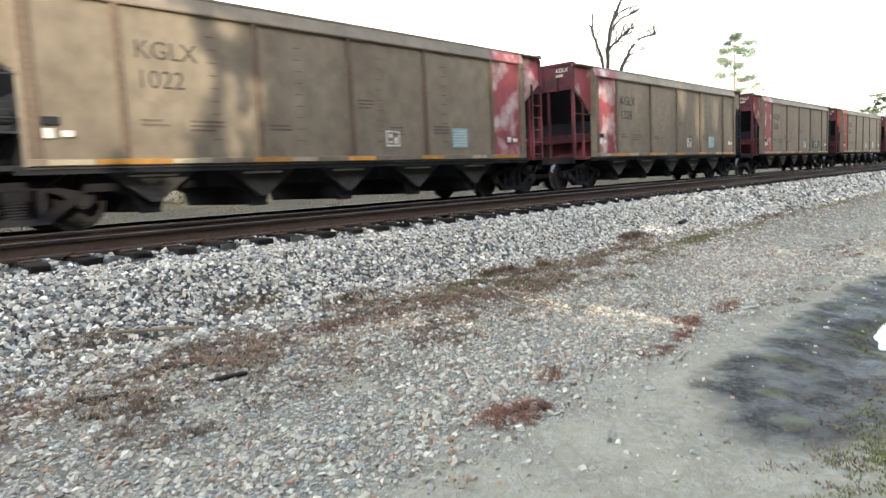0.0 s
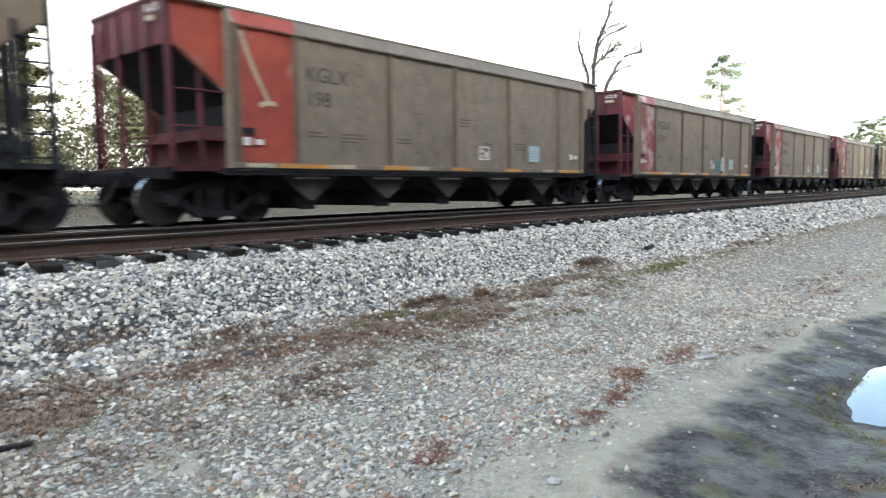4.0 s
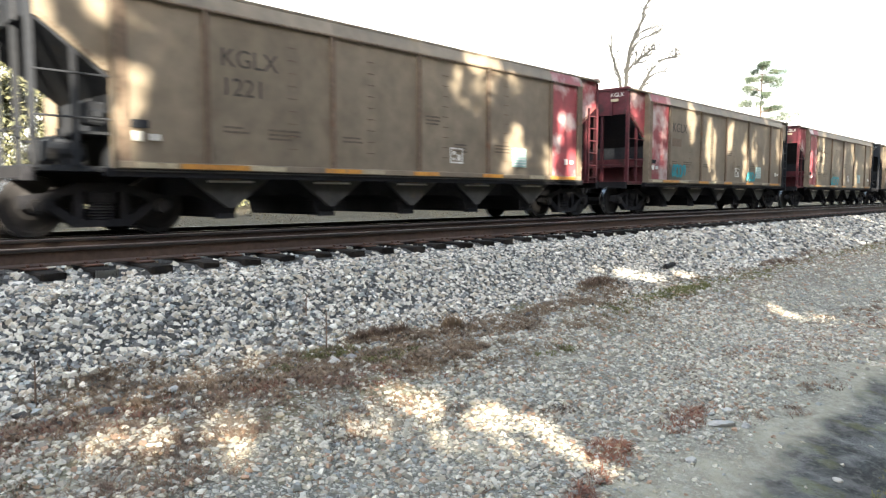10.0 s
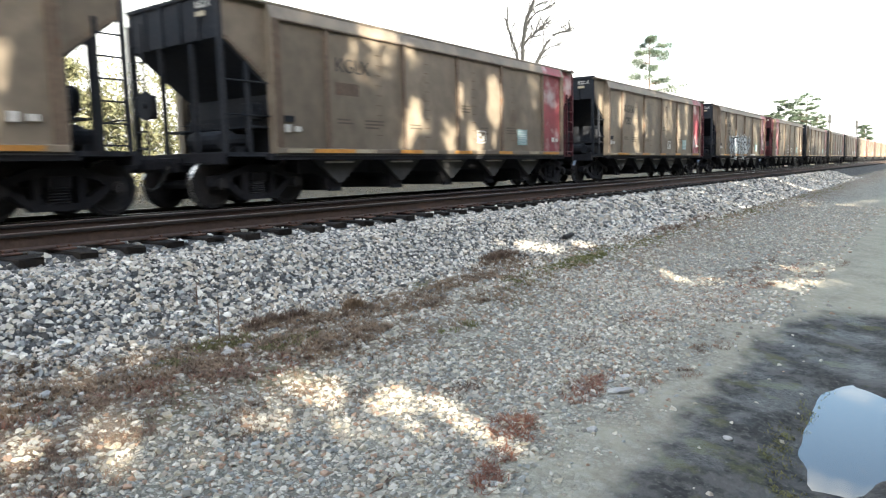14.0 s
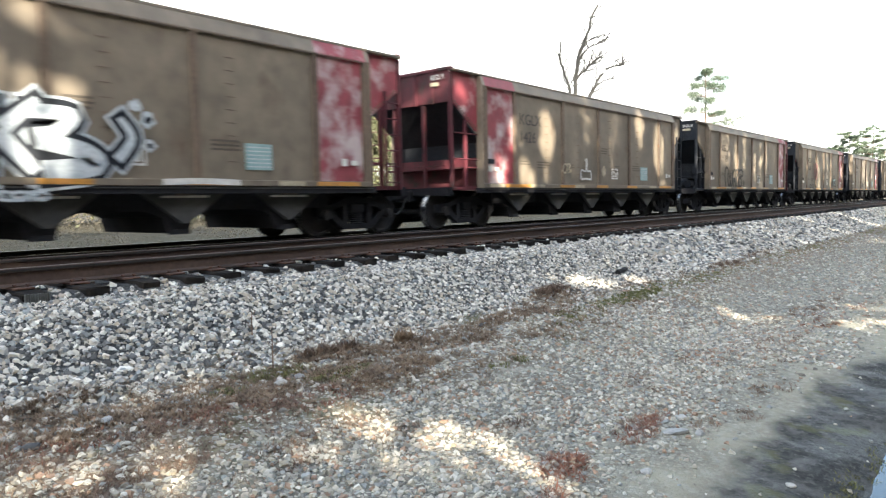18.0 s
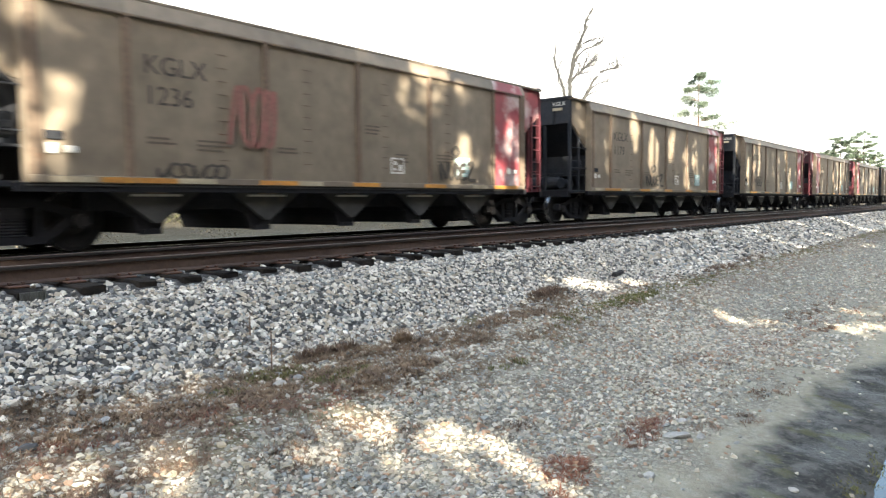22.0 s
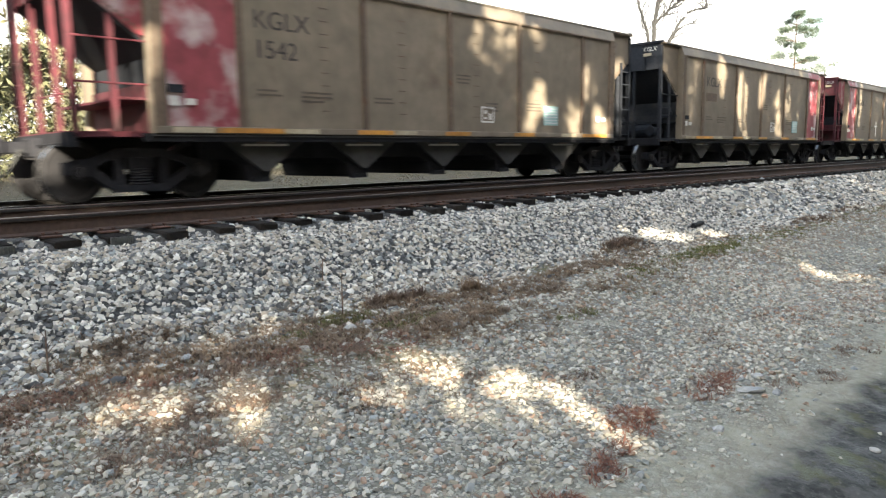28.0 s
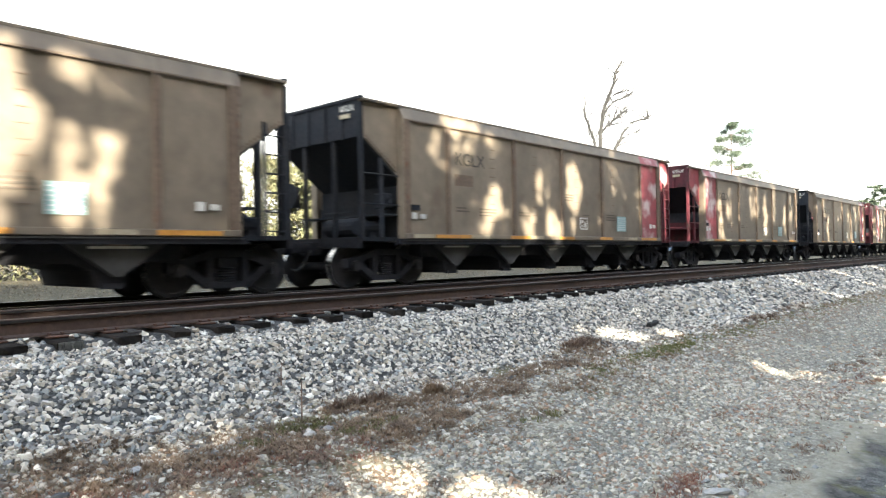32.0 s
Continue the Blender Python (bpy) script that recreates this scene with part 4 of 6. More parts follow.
    for k in range(5):
        x = 2.98 + 2.11 * k
        pocket = shared("hopper_pocket", ("pocket",), hopper_bm, M["grime"], car, pose(x, 0, SILL - 0.03))
        shared("pocket_plate", ("chevron",), chevron_bm, M["hopper"], pocket, None, "grey triangular plate")
        shared("pocket_label", ("plabel",), lambda: box(bm_new(), -0.42, 0.42, -1.36, -1.34, -0.135, -0.10), M["white"], pocket)
        shared("hinge_box", ("hinge",), lambda: box(bm_new(), -0.17, 0.17, -1.37, -1.338, -0.095, -0.01, 0.008), M["rib"], pocket, None, "rusty hinge box")
        shared("gate_lever", ("gate",), lambda: rod(box(bm_new(), -0.22, 0.12, -1.25, -1.12, -0.74, -0.66), (0.1, -1.24, -0.70), (0.1, -0.2, -0.66), 0.03, None, 6), M["grime"], pocket)
    # stripes, stencils and boards on both sides
    for k, (x0, x1, mat) in enumerate(((1.3, 1.95, "pale"), (2.0, 3.2, "yellow"), (3.2, 3.9, "pale"), (4.75, 5.6, "yellow"), (5.6, 6.2, "pale"), (7.0, 7.75, "yellow"), (9.2, 9.95, "yellow"), (11.0, 11.6, "pale"), (11.9, 13.0, "yellow"))):
        shared("reflective_stripe", ("stripe", k), lambda: box(bm_new(), x0, x1, -OUT - 0.017, -OUT - 0.012, SILL + 0.035, SILL + 0.115), M[mat], car)
    tagged(shared("fold_rivets", ("rivets",), rivets_bm, M["rib"], car), kind="stuff")
    # thin grey strip that stands in for the highlight on top of the beam
    shared("beam_flange", ("highlight",), lambda: box(bm_new(), 1.0, 13.4, -1.585, -1.56, SILL - 0.02, SILL + 0.004), M["hopper"], car, None, "grey strip painting the highlight along the lower beam")
    for k, x in enumerate((4.1, 5.9, 8.0, 10.1)):
        tagged(shared("rivet_row", ("dash", k), dash_column_bm, M["rib"], car, pose(x, -OUT + 0.05, 0)), kind="stuff")
    yb = -OUT + 0.046
    for k, (x, z, seed, rows, w) in enumerate(((2.75, 1.75, 1, 2, 0.5), (3.6, 1.75, 2, 3, 0.65), (5.2, 1.72, 3, 2, 0.55), (8.3, 1.75, 4, 3, 0.5), (9.7, 1.8, 5, 3, 0.6), (7.4, 2.3, 6, 3, 0.45))):
        shared("stencil", ("bars", k), lambda: bars_bm(seed, rows, w), M["stencil"], car, pose(x, yb, z))
    shared("stencil_box", ("square",), frame_square_bm, M["white"], car, pose(8.15, yb, 1.32), "white stencilled box")
    board = shared("card_board", ("board",), lambda: box(bm_new(), 0, 0.55, -0.02, 0.0, 0, 0.46), M["teal"], car, pose(10.35, yb, 1.3), "pale teal painted square")
    for k in range(6):
        shared("board_line", ("boardline", k), lambda: box(bm_new(), 0.03, 0.52, -0.024, -0.02, 0.045 + 0.068 * k, 0.065 + 0.068 * k), M["silver"], board)
    for k, x in enumerate((1.28, 12.55)):
        shared("reflector_tag", ("tag",), lambda: box(bm_new(), 0.0, 0.15, -0.02, 0.0, 0.0, 0.15, 0.006), M["white"], car, pose(x, -OUT + 0.03, 1.42), "white reflector tag")
        shared("number_tag", ("ntag",), lambda: box(bm_new(), 0.0, 0.17, -0.02, 0.0, 0.0, 0.10, 0.005), M["white"], car, pose(x + 0.25, -OUT + 0.03, 1.44), "small white tag")
    shared("placard_frame", ("placard",), lambda: box(bm_new(), 0, 0.24, -0.03, 0.0, 0, 0.12), M["black"], car, pose(1.28, -OUT + 0.04, 1.62))
    return car


car_a = build_car("A", M["red"])
car_b = build_car("B", M["red"])
car_o = build_car("A", M["orange_red"])
tagged(car_o, "tan coal hopper car with a bright orange-red leading end")

# leading position of the train's reference car, second by second
def train_at(t):
    return lerp_table(t, [(0, 16.05), (2, 16.0), (4, 15.9), (6.5, 15.55), (9, 15.38), (13, 15.5), (16, 15.55), (19, 15.7), (20, 16.0), (23, 16.75), (26, 17.4), (28, 17.75), (30, 18.2), (32, 18.8)]) - 10.9 * t


CARS = {-1: ("B", "1022"), 0: ("A", "1328"), 1: ("A", "1086"), 2: ("O", "198"), 3: ("A", ""), 4: ("A", "1469"), 5: ("A", ""), 6: ("B", "1221"), 7: ("A", ""), 8: ("A", "1390"), 9: ("B", ""),
        10: ("B", "1282"), 11: ("B", "1182"), 12: ("A", "1426"), 13: ("B", "1138"), 14: ("B", "1236"), 15: ("B", "1179"), 16: ("B", ""), 17: ("A", ""), 18: ("A", "1542"), 19: ("B", ""), 20: ("A", "1453"),
        21: ("B", ""), 22: ("A", ""), 23: ("B", ""), 24: ("A", ""), 25: ("B", ""), 26: ("B", "")}
TRAIN = {}
FIRST = {"A": car_a, "B": car_b, "O": car_o}
used = set()
for k, (kind, number) in CARS.items():
    m = pose(train_at(0) + CAR_PITCH * k, TRAIN_Y, TRAIN_RAIL)
    if kind in used:
        car = copy_thing(FIRST[kind], m)
    else:
        car = FIRST[kind]
        used.add(kind)
        car.matrix_basis = m
    TRAIN[k] = car
for k, (kind, number) in CARS.items():
    car = TRAIN[k]
    letters("KGLX", 0.42, M["ink"], "reporting_mark", car, pose(2.72, -OUT + 0.046, 2.72, 90, 0, 0))
    if number:
        letters(number, 0.42, M["ink"], "car_number", car, pose(2.72, -OUT + 0.046, 2.25, 90, 0, 0))
    else:
        part("car_number", bars_bm(k, 1, 0.85, 0.3, 0.26), M["rib"], car).matrix_basis = pose(2.72, -OUT + 0.046, 2.5)
    letters("KGLX", 0.17, M["white"], "end_mark", car, pose(-0.06, -0.85, 3.62, 90, 0, -90))
    part("end_number", bars_bm(k + 90, 1, 0.34, 0.1, 0.085), M["pale"], car).matrix_basis = pose(-0.06, -0.85, 3.56, 0, 0, -90)

# graffiti on single cars
scrawl(TRAIN[1], 9.75, 1.30, 1.5, 0.40, M["ink"], 3, 4, 0.07, "dark spray-painted scrawl")
scrawl(TRAIN[3], 8.7, 1.2, 0.5, 0.5, M["turquoise"], 5, 2, 0.06, "blue spray-painted mark")
scrawl(TRAIN[3], 9.3, 1.2, 0.4, 0.6, M["white"], 6, 2, 0.06, "white spray-painted mark")
scrawl(TRAIN[7], 2.7, 1.25, 0.9, 0.35, M["turquoise"], 7, 4, 0.10, "turquoise spray-painted tag")
scrawl(TRAIN[7], 9.3, 1.2, 0.9, 0.3, M["turquoise"], 8, 4, 0.09, "turquoise spray-painted tag")
scrawl(TRAIN[8], 4.92, 1.17, 1.3, 0.38, M["turquoise"], 9, 5, 0.10, "turquoise spray-painted tag")
scrawl(TRAIN[14], 4.2, 1.7, 0.9, 1.0, M["pink"], 15, 4, 0.10, "faded pink spray")
scrawl(TRAIN[14], 2.9, 1.12, 1.2, 0.22, M["ink"], 16, 6, 0.045, "black spray-painted tag")
scrawl(TRAIN[16], 3.2, 1.4, 1.0, 0.5, M["ink"], 19, 4, 0.06, "black spray-painted tag")
cross = box(box(bm_new(), 6.02, 6.09, -OUT + 0.03, -OUT + 0.045, 1.25, 2.0), 5.84, 6.27, -OUT + 0.03, -OUT + 0.045, 1.72, 1.79)
part("painted_cross", cross, M["white"], TRAIN[20], "white painted cross")

def smooth_line(points, n=6):
    out = []
    for k in range(len(points) - 1):
        a, b, c, d = points[max(k - 1, 0)], points[k], points[k + 1], points[min(k + 2, len(points) - 1)]
        for j in range(n):
            u = j / n
            out.append(tuple(0.5 * (2 * b[i] + (c[i] - a[i]) * u + (2 * a[i] - 5 * b[i] + 4 * c[i] - d[i]) * u * u + (3 * b[i] - a[i] - 3 * c[i] + d[i]) * u ** 3) for i in (0, 1)))
    return out + [points[-1]]


def paint(car, strokes, width, y, mat, name, label, x=0.0, z=0.0, w=1.0, h=1.0):
    """Sprayed strokes, each a part of its own."""
    for j, line in enumerate(strokes):
        part(name, ribbon([(x + p * w, z + q * h) for p, q in smooth_line(line)], width, y - 0.0004 * j), mat, car, label)


def fat(car, strokes, grow, y, mat, name, label, x=0.0, z=0.0, w=1.0, h=1.0):
    """Sprayed letters of fat strokes that taper: (from, to, widths) lines with rounded ends."""
    bm = bm_new()
    for j, (line, w0, w1) in enumerate(strokes):
        pts = smooth_line(line, 5)
        left, right = [], []
        for i, p in enumerate(pts):
            a, c = pts[max(i - 1, 0)], pts[min(i + 1, len(pts) - 1)]
            d = Vector(((c[0] - a[0]) * w, (c[1] - a[1]) * h))
            d = d.normalized() if d.length > 1e-6 else Vector((1, 0))
            r = (w0 + (w1 - w0) * i / (len(pts) - 1)) / 2 + grow
            px, pz = x + p[0] * w, z + p[1] * h
            if i == 0:
                px, pz = px - d.x * (grow + 0.02), pz - d.y * (grow + 0.02)
            if i == len(pts) - 1:
                px, pz = px + d.x * (grow + 0.02), pz + d.y * (grow + 0.02)
            left.append(bm.verts.new((px - d.y * r, y - 0.0003 * j, pz + d.x * r)))
            right.append(bm.verts.new((px + d.y * r, y - 0.0003 * j, pz - d.x * r)))
        for i in range(len(pts) - 1):
            bm.faces.new((left[i], left[i + 1], right[i + 1], right[i]))
    return part(name, bm, mat, car, label)


# white marks on one car: a seated outline between two faint patches
paint(TRAIN[12], [[(0.0, 0.0), (0.02, 0.45), (0.45, 0.42), (0.50, 0.80), (0.42, 1.0)], [(0.42, 1.0), (0.62, 0.95), (0.60, 0.45), (0.98, 0.40), (1.0, 0.0)], [(0.0, 0.0), (0.5, 0.04), (1.0, 0.0)]], 0.055, -OUT - 0.004, M["white"], "painted_outline", "white spray-painted outline", 6.0, 1.28, 0.62, 0.62)
part("painted_patch", blob_bm(7.5, 1.55, 0.14, 0.16, 31, -OUT - 0.004, 14, 0.25), M["pale"], TRAIN[12], "small white spray-painted patch")
paint(TRAIN[12], [[(0.0, 0.2), (0.2, 0.8), (0.5, 0.7), (0.4, 0.2), (0.1, 0.1)], [(0.6, 0.1), (0.55, 0.8), (0.9, 0.75), (0.7, 0.45), (1.0, 0.3), (0.6, 0.1)]], 0.05, -OUT - 0.004, M["pale"], "painted_mark", "faint white spray-painted mark", 4.9, 1.42, 0.5, 0.36)

# a pale stroke down the orange-red panel
paint(TRAIN[2], [[(1.30, 3.45), (1.50, 2.92), (1.86, 2.22)], [(1.66, 2.16), (1.84, 2.22), (2.02, 2.20)]], 0.09, -OUT + 0.040, M["pale"], "paint_stroke", "pale slanting stroke of paint")

# the large piece on one car: five silver letters with a black outline and a pale halo
PIECE = [([(4.15, 1.97), (4.90, 2.02)], 0.10, 0.16), ([(4.62, 1.96), (4.52, 1.50), (4.72, 1.13)], 0.34, 0.40), ([(4.45, 1.75), (4.00, 1.42), (3.70, 1.12)], 0.30, 0.10),
         ([(3.86, 2.02), (3.72, 1.72), (3.86, 1.55)], 0.06, 0.12),
         ([(5.10, 2.05), (5.13, 1.80), (5.02, 1.12)], 0.10, 0.16), ([(5.13, 1.58), (5.50, 1.62)], 0.10, 0.06), ([(5.22, 2.08), (5.62, 1.90)], 0.30, 0.12),
         ([(6.12, 2.11), (5.80, 1.88)], 0.26, 0.14), ([(5.78, 1.80), (5.76, 1.14)], 0.20, 0.36),
         ([(6.50, 2.13), (6.42, 1.70), (6.36, 1.12)], 0.10, 0.18), ([(7.05, 2.17), (6.62, 1.78)], 0.10, 0.22), ([(6.55, 1.70), (6.98, 1.20)], 0.24, 0.16),
         ([(6.90, 2.02), (7.50, 2.00), (7.30, 1.76), (7.02, 1.70)], 0.20, 0.20), ([(7.05, 1.62), (7.62, 1.50), (7.80, 1.30), (7.10, 1.20)], 0.24, 0.30),
         ([(8.18, 2.00), (8.34, 1.72), (8.12, 1.40)], 0.10, 0.16)]
piece = TRAIN[11]
for first, last in ((0, 3), (3, 4), (4, 7), (7, 9), (9, 12), (12, 14), (14, 15)):
    letter = PIECE[first:last]
    fat(piece, letter, 0.13, -OUT - 0.004, M["silver"], "graffiti_halo", "pale halo round a graffiti letter")
    fat(piece, letter, 0.085, -OUT - 0.010, M["black"], "graffiti_outline", "black outline of a graffiti letter")
    fat(piece, letter, 0.0, -OUT - 0.016, M["silver"], "graffiti_letter", "silver-white graffiti letter")
for k, (x, z, r) in enumerate(((3.27, 2.02, 0.17), (3.10, 1.64, 0.10), (3.42, 1.50, 0.15), (3.50, 1.90, 0.10), (3.46, 1.32, 0.09), (8.60, 2.02, 0.12), (8.42, 2.22, 0.10), (8.62, 1.62, 0.10))):
    part("graffiti_burst", blob_bm(x, z, r, r, 70 + k, -OUT - 0.006, 14, 0.3), M["silver"], piece, "sprayed pale burst")
    part("burst_core", blob_bm(x, z, r * 0.5, r * 0.5, 90 + k, -OUT - 0.012, 10, 0.3), M["black" if k % 2 else "silver"], piece, "dark core of a burst" if k % 2 else "")
for x in (4.75, 6.76):
    scrawl(piece, x - 0.35, 0.80, 0.7, 0.12, M["silver"], int(x * 10), 5, 0.04, "pale scrawl on a hopper pocket")
paint(piece, [[(0, 0), (0.7, 0.02), (1.4, 0.0)]], 0.10, -OUT - 0.019, M["white"], "graffiti_underline", "white sprayed line", 8.8, 1.07)

# black outline letters on another car
THROW = [[(0.05, 0.05), (0.0, 0.55), (0.02, 0.9), (0.10, 1.0), (0.17, 0.85), (0.15, 0.3)], [(0.17, 0.85), (0.16, 0.35), (0.24, 0.0), (0.30, 0.35), (0.33, 0.0), (0.40, 0.25), (0.42, 0.88)], [(0.25, 0.86), (0.27, 0.42)],
         [(0.50, 0.92), (0.42, 0.55), (0.46, 0.08), (0.56, 0.02), (0.62, 0.45), (0.58, 0.85), (0.50, 0.92)], [(0.50, 0.50), (0.53, 0.36), (0.49, 0.30), (0.47, 0.42), (0.50, 0.50)],
         [(0.60, 0.90), (0.76, 0.88), (0.64, 0.40), (0.63, 0.10), (0.72, 0.02), (0.80, 0.12)], [(0.76, 0.86), (0.90, 0.92), (0.99, 0.80), (0.97, 0.62), (0.84, 0.58)], [(0.84, 0.58), (0.76, 0.42), (0.78, 0.12), (0.88, 0.05), (0.93, 0.25), (0.88, 0.50), (0.82, 0.42)]]
paint(TRAIN[13], THROW, 0.105, -OUT - 0.004, M["ink"], "graffiti", "large black outline graffiti letters", 3.06, 1.08, 2.6, 0.92)
paint(TRAIN[13], [[(0, 0), (0.5, 0.9), (1, 0)], [(1.6, 0.9), (1.6, 0.0), (2.2, 0.0)]], 0.05, -OUT - 0.004, M["ink"], "graffiti_tail", "two small black letters", 5.68, 1.18, 0.12, 0.26)
# one quick tag that two cars carry
TAG = [[(0.0, 0.75), (0.06, 0.0), (0.05, 0.8), (0.2, 0.1), (0.24, 0.9)], [(0.28, 0.85), (0.27, 0.2), (0.36, 0.08), (0.42, 0.85)], [(0.46, 0.85), (0.47, 0.1), (0.58, 0.4), (0.44, 0.9)],
       [(0.74, 0.8), (0.60, 0.75), (0.62, 0.1), (0.76, 0.12)], [(0.60, 0.45), (0.72, 0.48)], [(0.78, 0.85), (0.95, 0.9), (0.80, 0.1), (1.02, 0.0)], [(0.42, 1.2), (0.36, 1.45), (0.46, 1.7), (0.55, 1.45), (0.46, 1.2), (0.34, 1.1)]]
paint(TRAIN[14], TAG, 0.085, -OUT - 0.004, M["ink"], "graffiti", "black spray-painted tag with a looped halo", 9.70, 1.22, 1.4, 0.46)
paint(TRAIN[15], TAG, 0.075, -OUT - 0.004, M["ink"], "graffiti", "black spray-painted tag with a looped halo", 5.26, 1.24, 1.6, 0.44)


# ---------------------------------------------------------------- trees
def limb(bm, a, d, length, r, depth, rng, ends, bend=0.25, branch=3, lift=0.1):
    """A tapered, crooked limb that forks."""
    p, d = Vector(a), Vector(d).normalized()
    segs = 4
    for k in range(segs):
        q = p + d * length / segs
        r2 = r * (1 - 0.55 * (k + 1) / segs)
        rod(bm, p, q, r * (1 - 0.55 * k / segs), r2, 6 if r > 0.04 else 4)
        p = q
        d = (d + Vector((rng.uniform(-bend, bend), rng.uniform(-bend, bend), rng.uniform(-bend, bend) + lift))).normalized()
        if depth > 0 and k >= 1:
            for _ in range(branch - 1 if k < segs - 1 else branch):
                side = Vector((rng.uniform(-1, 1), rng.uniform(-1, 1), rng.uniform(-0.1, 0.8)))
                limb(bm, p, d * 0.8 + side * 0.9, length * rng.uniform(0.4, 0.65), r2 * 0.7, depth - 1, rng, ends, bend, branch, lift)
    ends.append(p)


def bare_tree(x, y, seed, label):
    """A leafless tree of three crooked main limbs with thin twigs, in a plane that the limbs mostly keep to."""
    tree = thing("bare_tree", label, "tree")
    tree.location = (x, y, ground_z(x, y) - 0.2)
    rng = random.Random(seed)
    across = Vector((0.654, -0.756, 0))
    deep = Vector((0.756, 0.654, 0))
    bm = bm_new()
    rod(bm, (0, 0, 0), (0.1, 0, 4.5), 0.36, 0.30, 10)
    rod(bm, (0.1, 0, 4.5), (0.1, 0, 8.2), 0.30, 0.24, 10)
    part("trunk", bm, M["bark"], tree)
    for line, r, side, twigs in (([(-0.2, 8.0), (-0.5, 11.6), (-1.05, 13.2), (-1.5, 15.0), (-1.55, 17.0)], 0.12, -0.4, 1), ([(0, 8.2), (-0.05, 12.0), (0.25, 14.8), (0.80, 16.4), (1.55, 18.6), (2.5, 20.8)], 0.15, 0.2, 2), ([(0.05, 7.6), (1.3, 11.3), (2.1, 12.7), (2.9, 13.9)], 0.17, 0.5, 1),
                                 ([(2.8, 13.8), (3.3, 14.0), (4.3, 14.3), (4.95, 15.1)], 0.08, 0.7, 2), ([(0.2, 14.5), (1.1, 15.8), (2.0, 16.3), (3.2, 16.8)], 0.07, 0.3, 1), ([(0.6, 16.0), (1.1, 16.5), (1.7, 16.8)], 0.06, 0.1, 1), ([(0.0, 12.8), (0.5, 13.4), (1.2, 14.1), (1.9, 14.7), (2.6, 15.0)], 0.07, -0.2, 2), ([(1.5, 11.9), (2.6, 12.7), (3.3, 12.9)], 0.05, 0.2, 1)):
        bm, ends = bm_new(), []
        pts = []
        for k in range(len(line) - 1):
            for j in range(3):
                f = j / 3
                u, z = line[k][0] * (1 - f) + line[k + 1][0] * f, line[k][1] * (1 - f) + line[k + 1][1] * f
                pts.append(across * (1.05 * u + rng.uniform(-0.08, 0.08)) + deep * (side * k * 0.4 + rng.uniform(-0.1, 0.1)) + Vector((0, 0, z)))
        for k in range(len(pts) - 1):
            f0, f1 = k / len(pts), (k + 1) / len(pts)
            rod(bm, pts[k], pts[k + 1], 1.5 * r * (1 - 0.65 * f0), 1.5 * r * (1 - 0.65 * f1), 6)
            if k > 2:
                for _ in range(twigs + 1):
                    d = (pts[k + 1] - pts[k]).normalized() + across * rng.uniform(-0.8, 0.9) + deep * rng.uniform(-0.8, 0.8)
                    limb(bm, pts[k], d, rng.uniform(0.8, 2.0) * (1.2 - f0 * 0.5), max(0.055, r * 0.4 * (1 - 0.6 * f0)), 1, rng, ends, 0.35, 2, 0.05)
        part("limb", bm, M["bark"], tree)
    return tree


def clump_cards(V, F, c, r, n, rng, size, flat=0.30):
    """Small crooked leaf blades round a point."""
    for _ in range(n):
        p = Vector(c) + Vector((rng.gauss(0, 0.45), rng.gauss(0, 0.45), rng.gauss(0, flat))) * r
        u = Vector((rng.uniform(-1, 1), rng.uniform(-1, 1), rng.uniform(-0.5, 0.8))).normalized() * size * rng.uniform(0.6, 1.4)
        w = u.cross(Vector((rng.uniform(-1, 1), rng.uniform(-1, 1), rng.uniform(-1, 1)))).normalized() * size * rng.uniform(0.2, 0.4)
        k = len(V)
        V += [tuple(p - u), tuple(p + w), tuple(p + u), tuple(p - w)]
        F.append((k, k + 1, k + 2, k + 3))


def crown_mesh(name, clumps, n, size, mat, parent, seed, flat=0.30):
    rng = random.Random(seed)
    V, F = [], []
    for c, r in clumps:
        clump_cards(V, F, c, r, n, rng, size, flat)
    me = bpy.data.meshes.new(name)
    me.from_pydata(V, [], F)
    me.materials.append(mat)
    ob = new(name, me)
    ob.parent = parent
    return ob


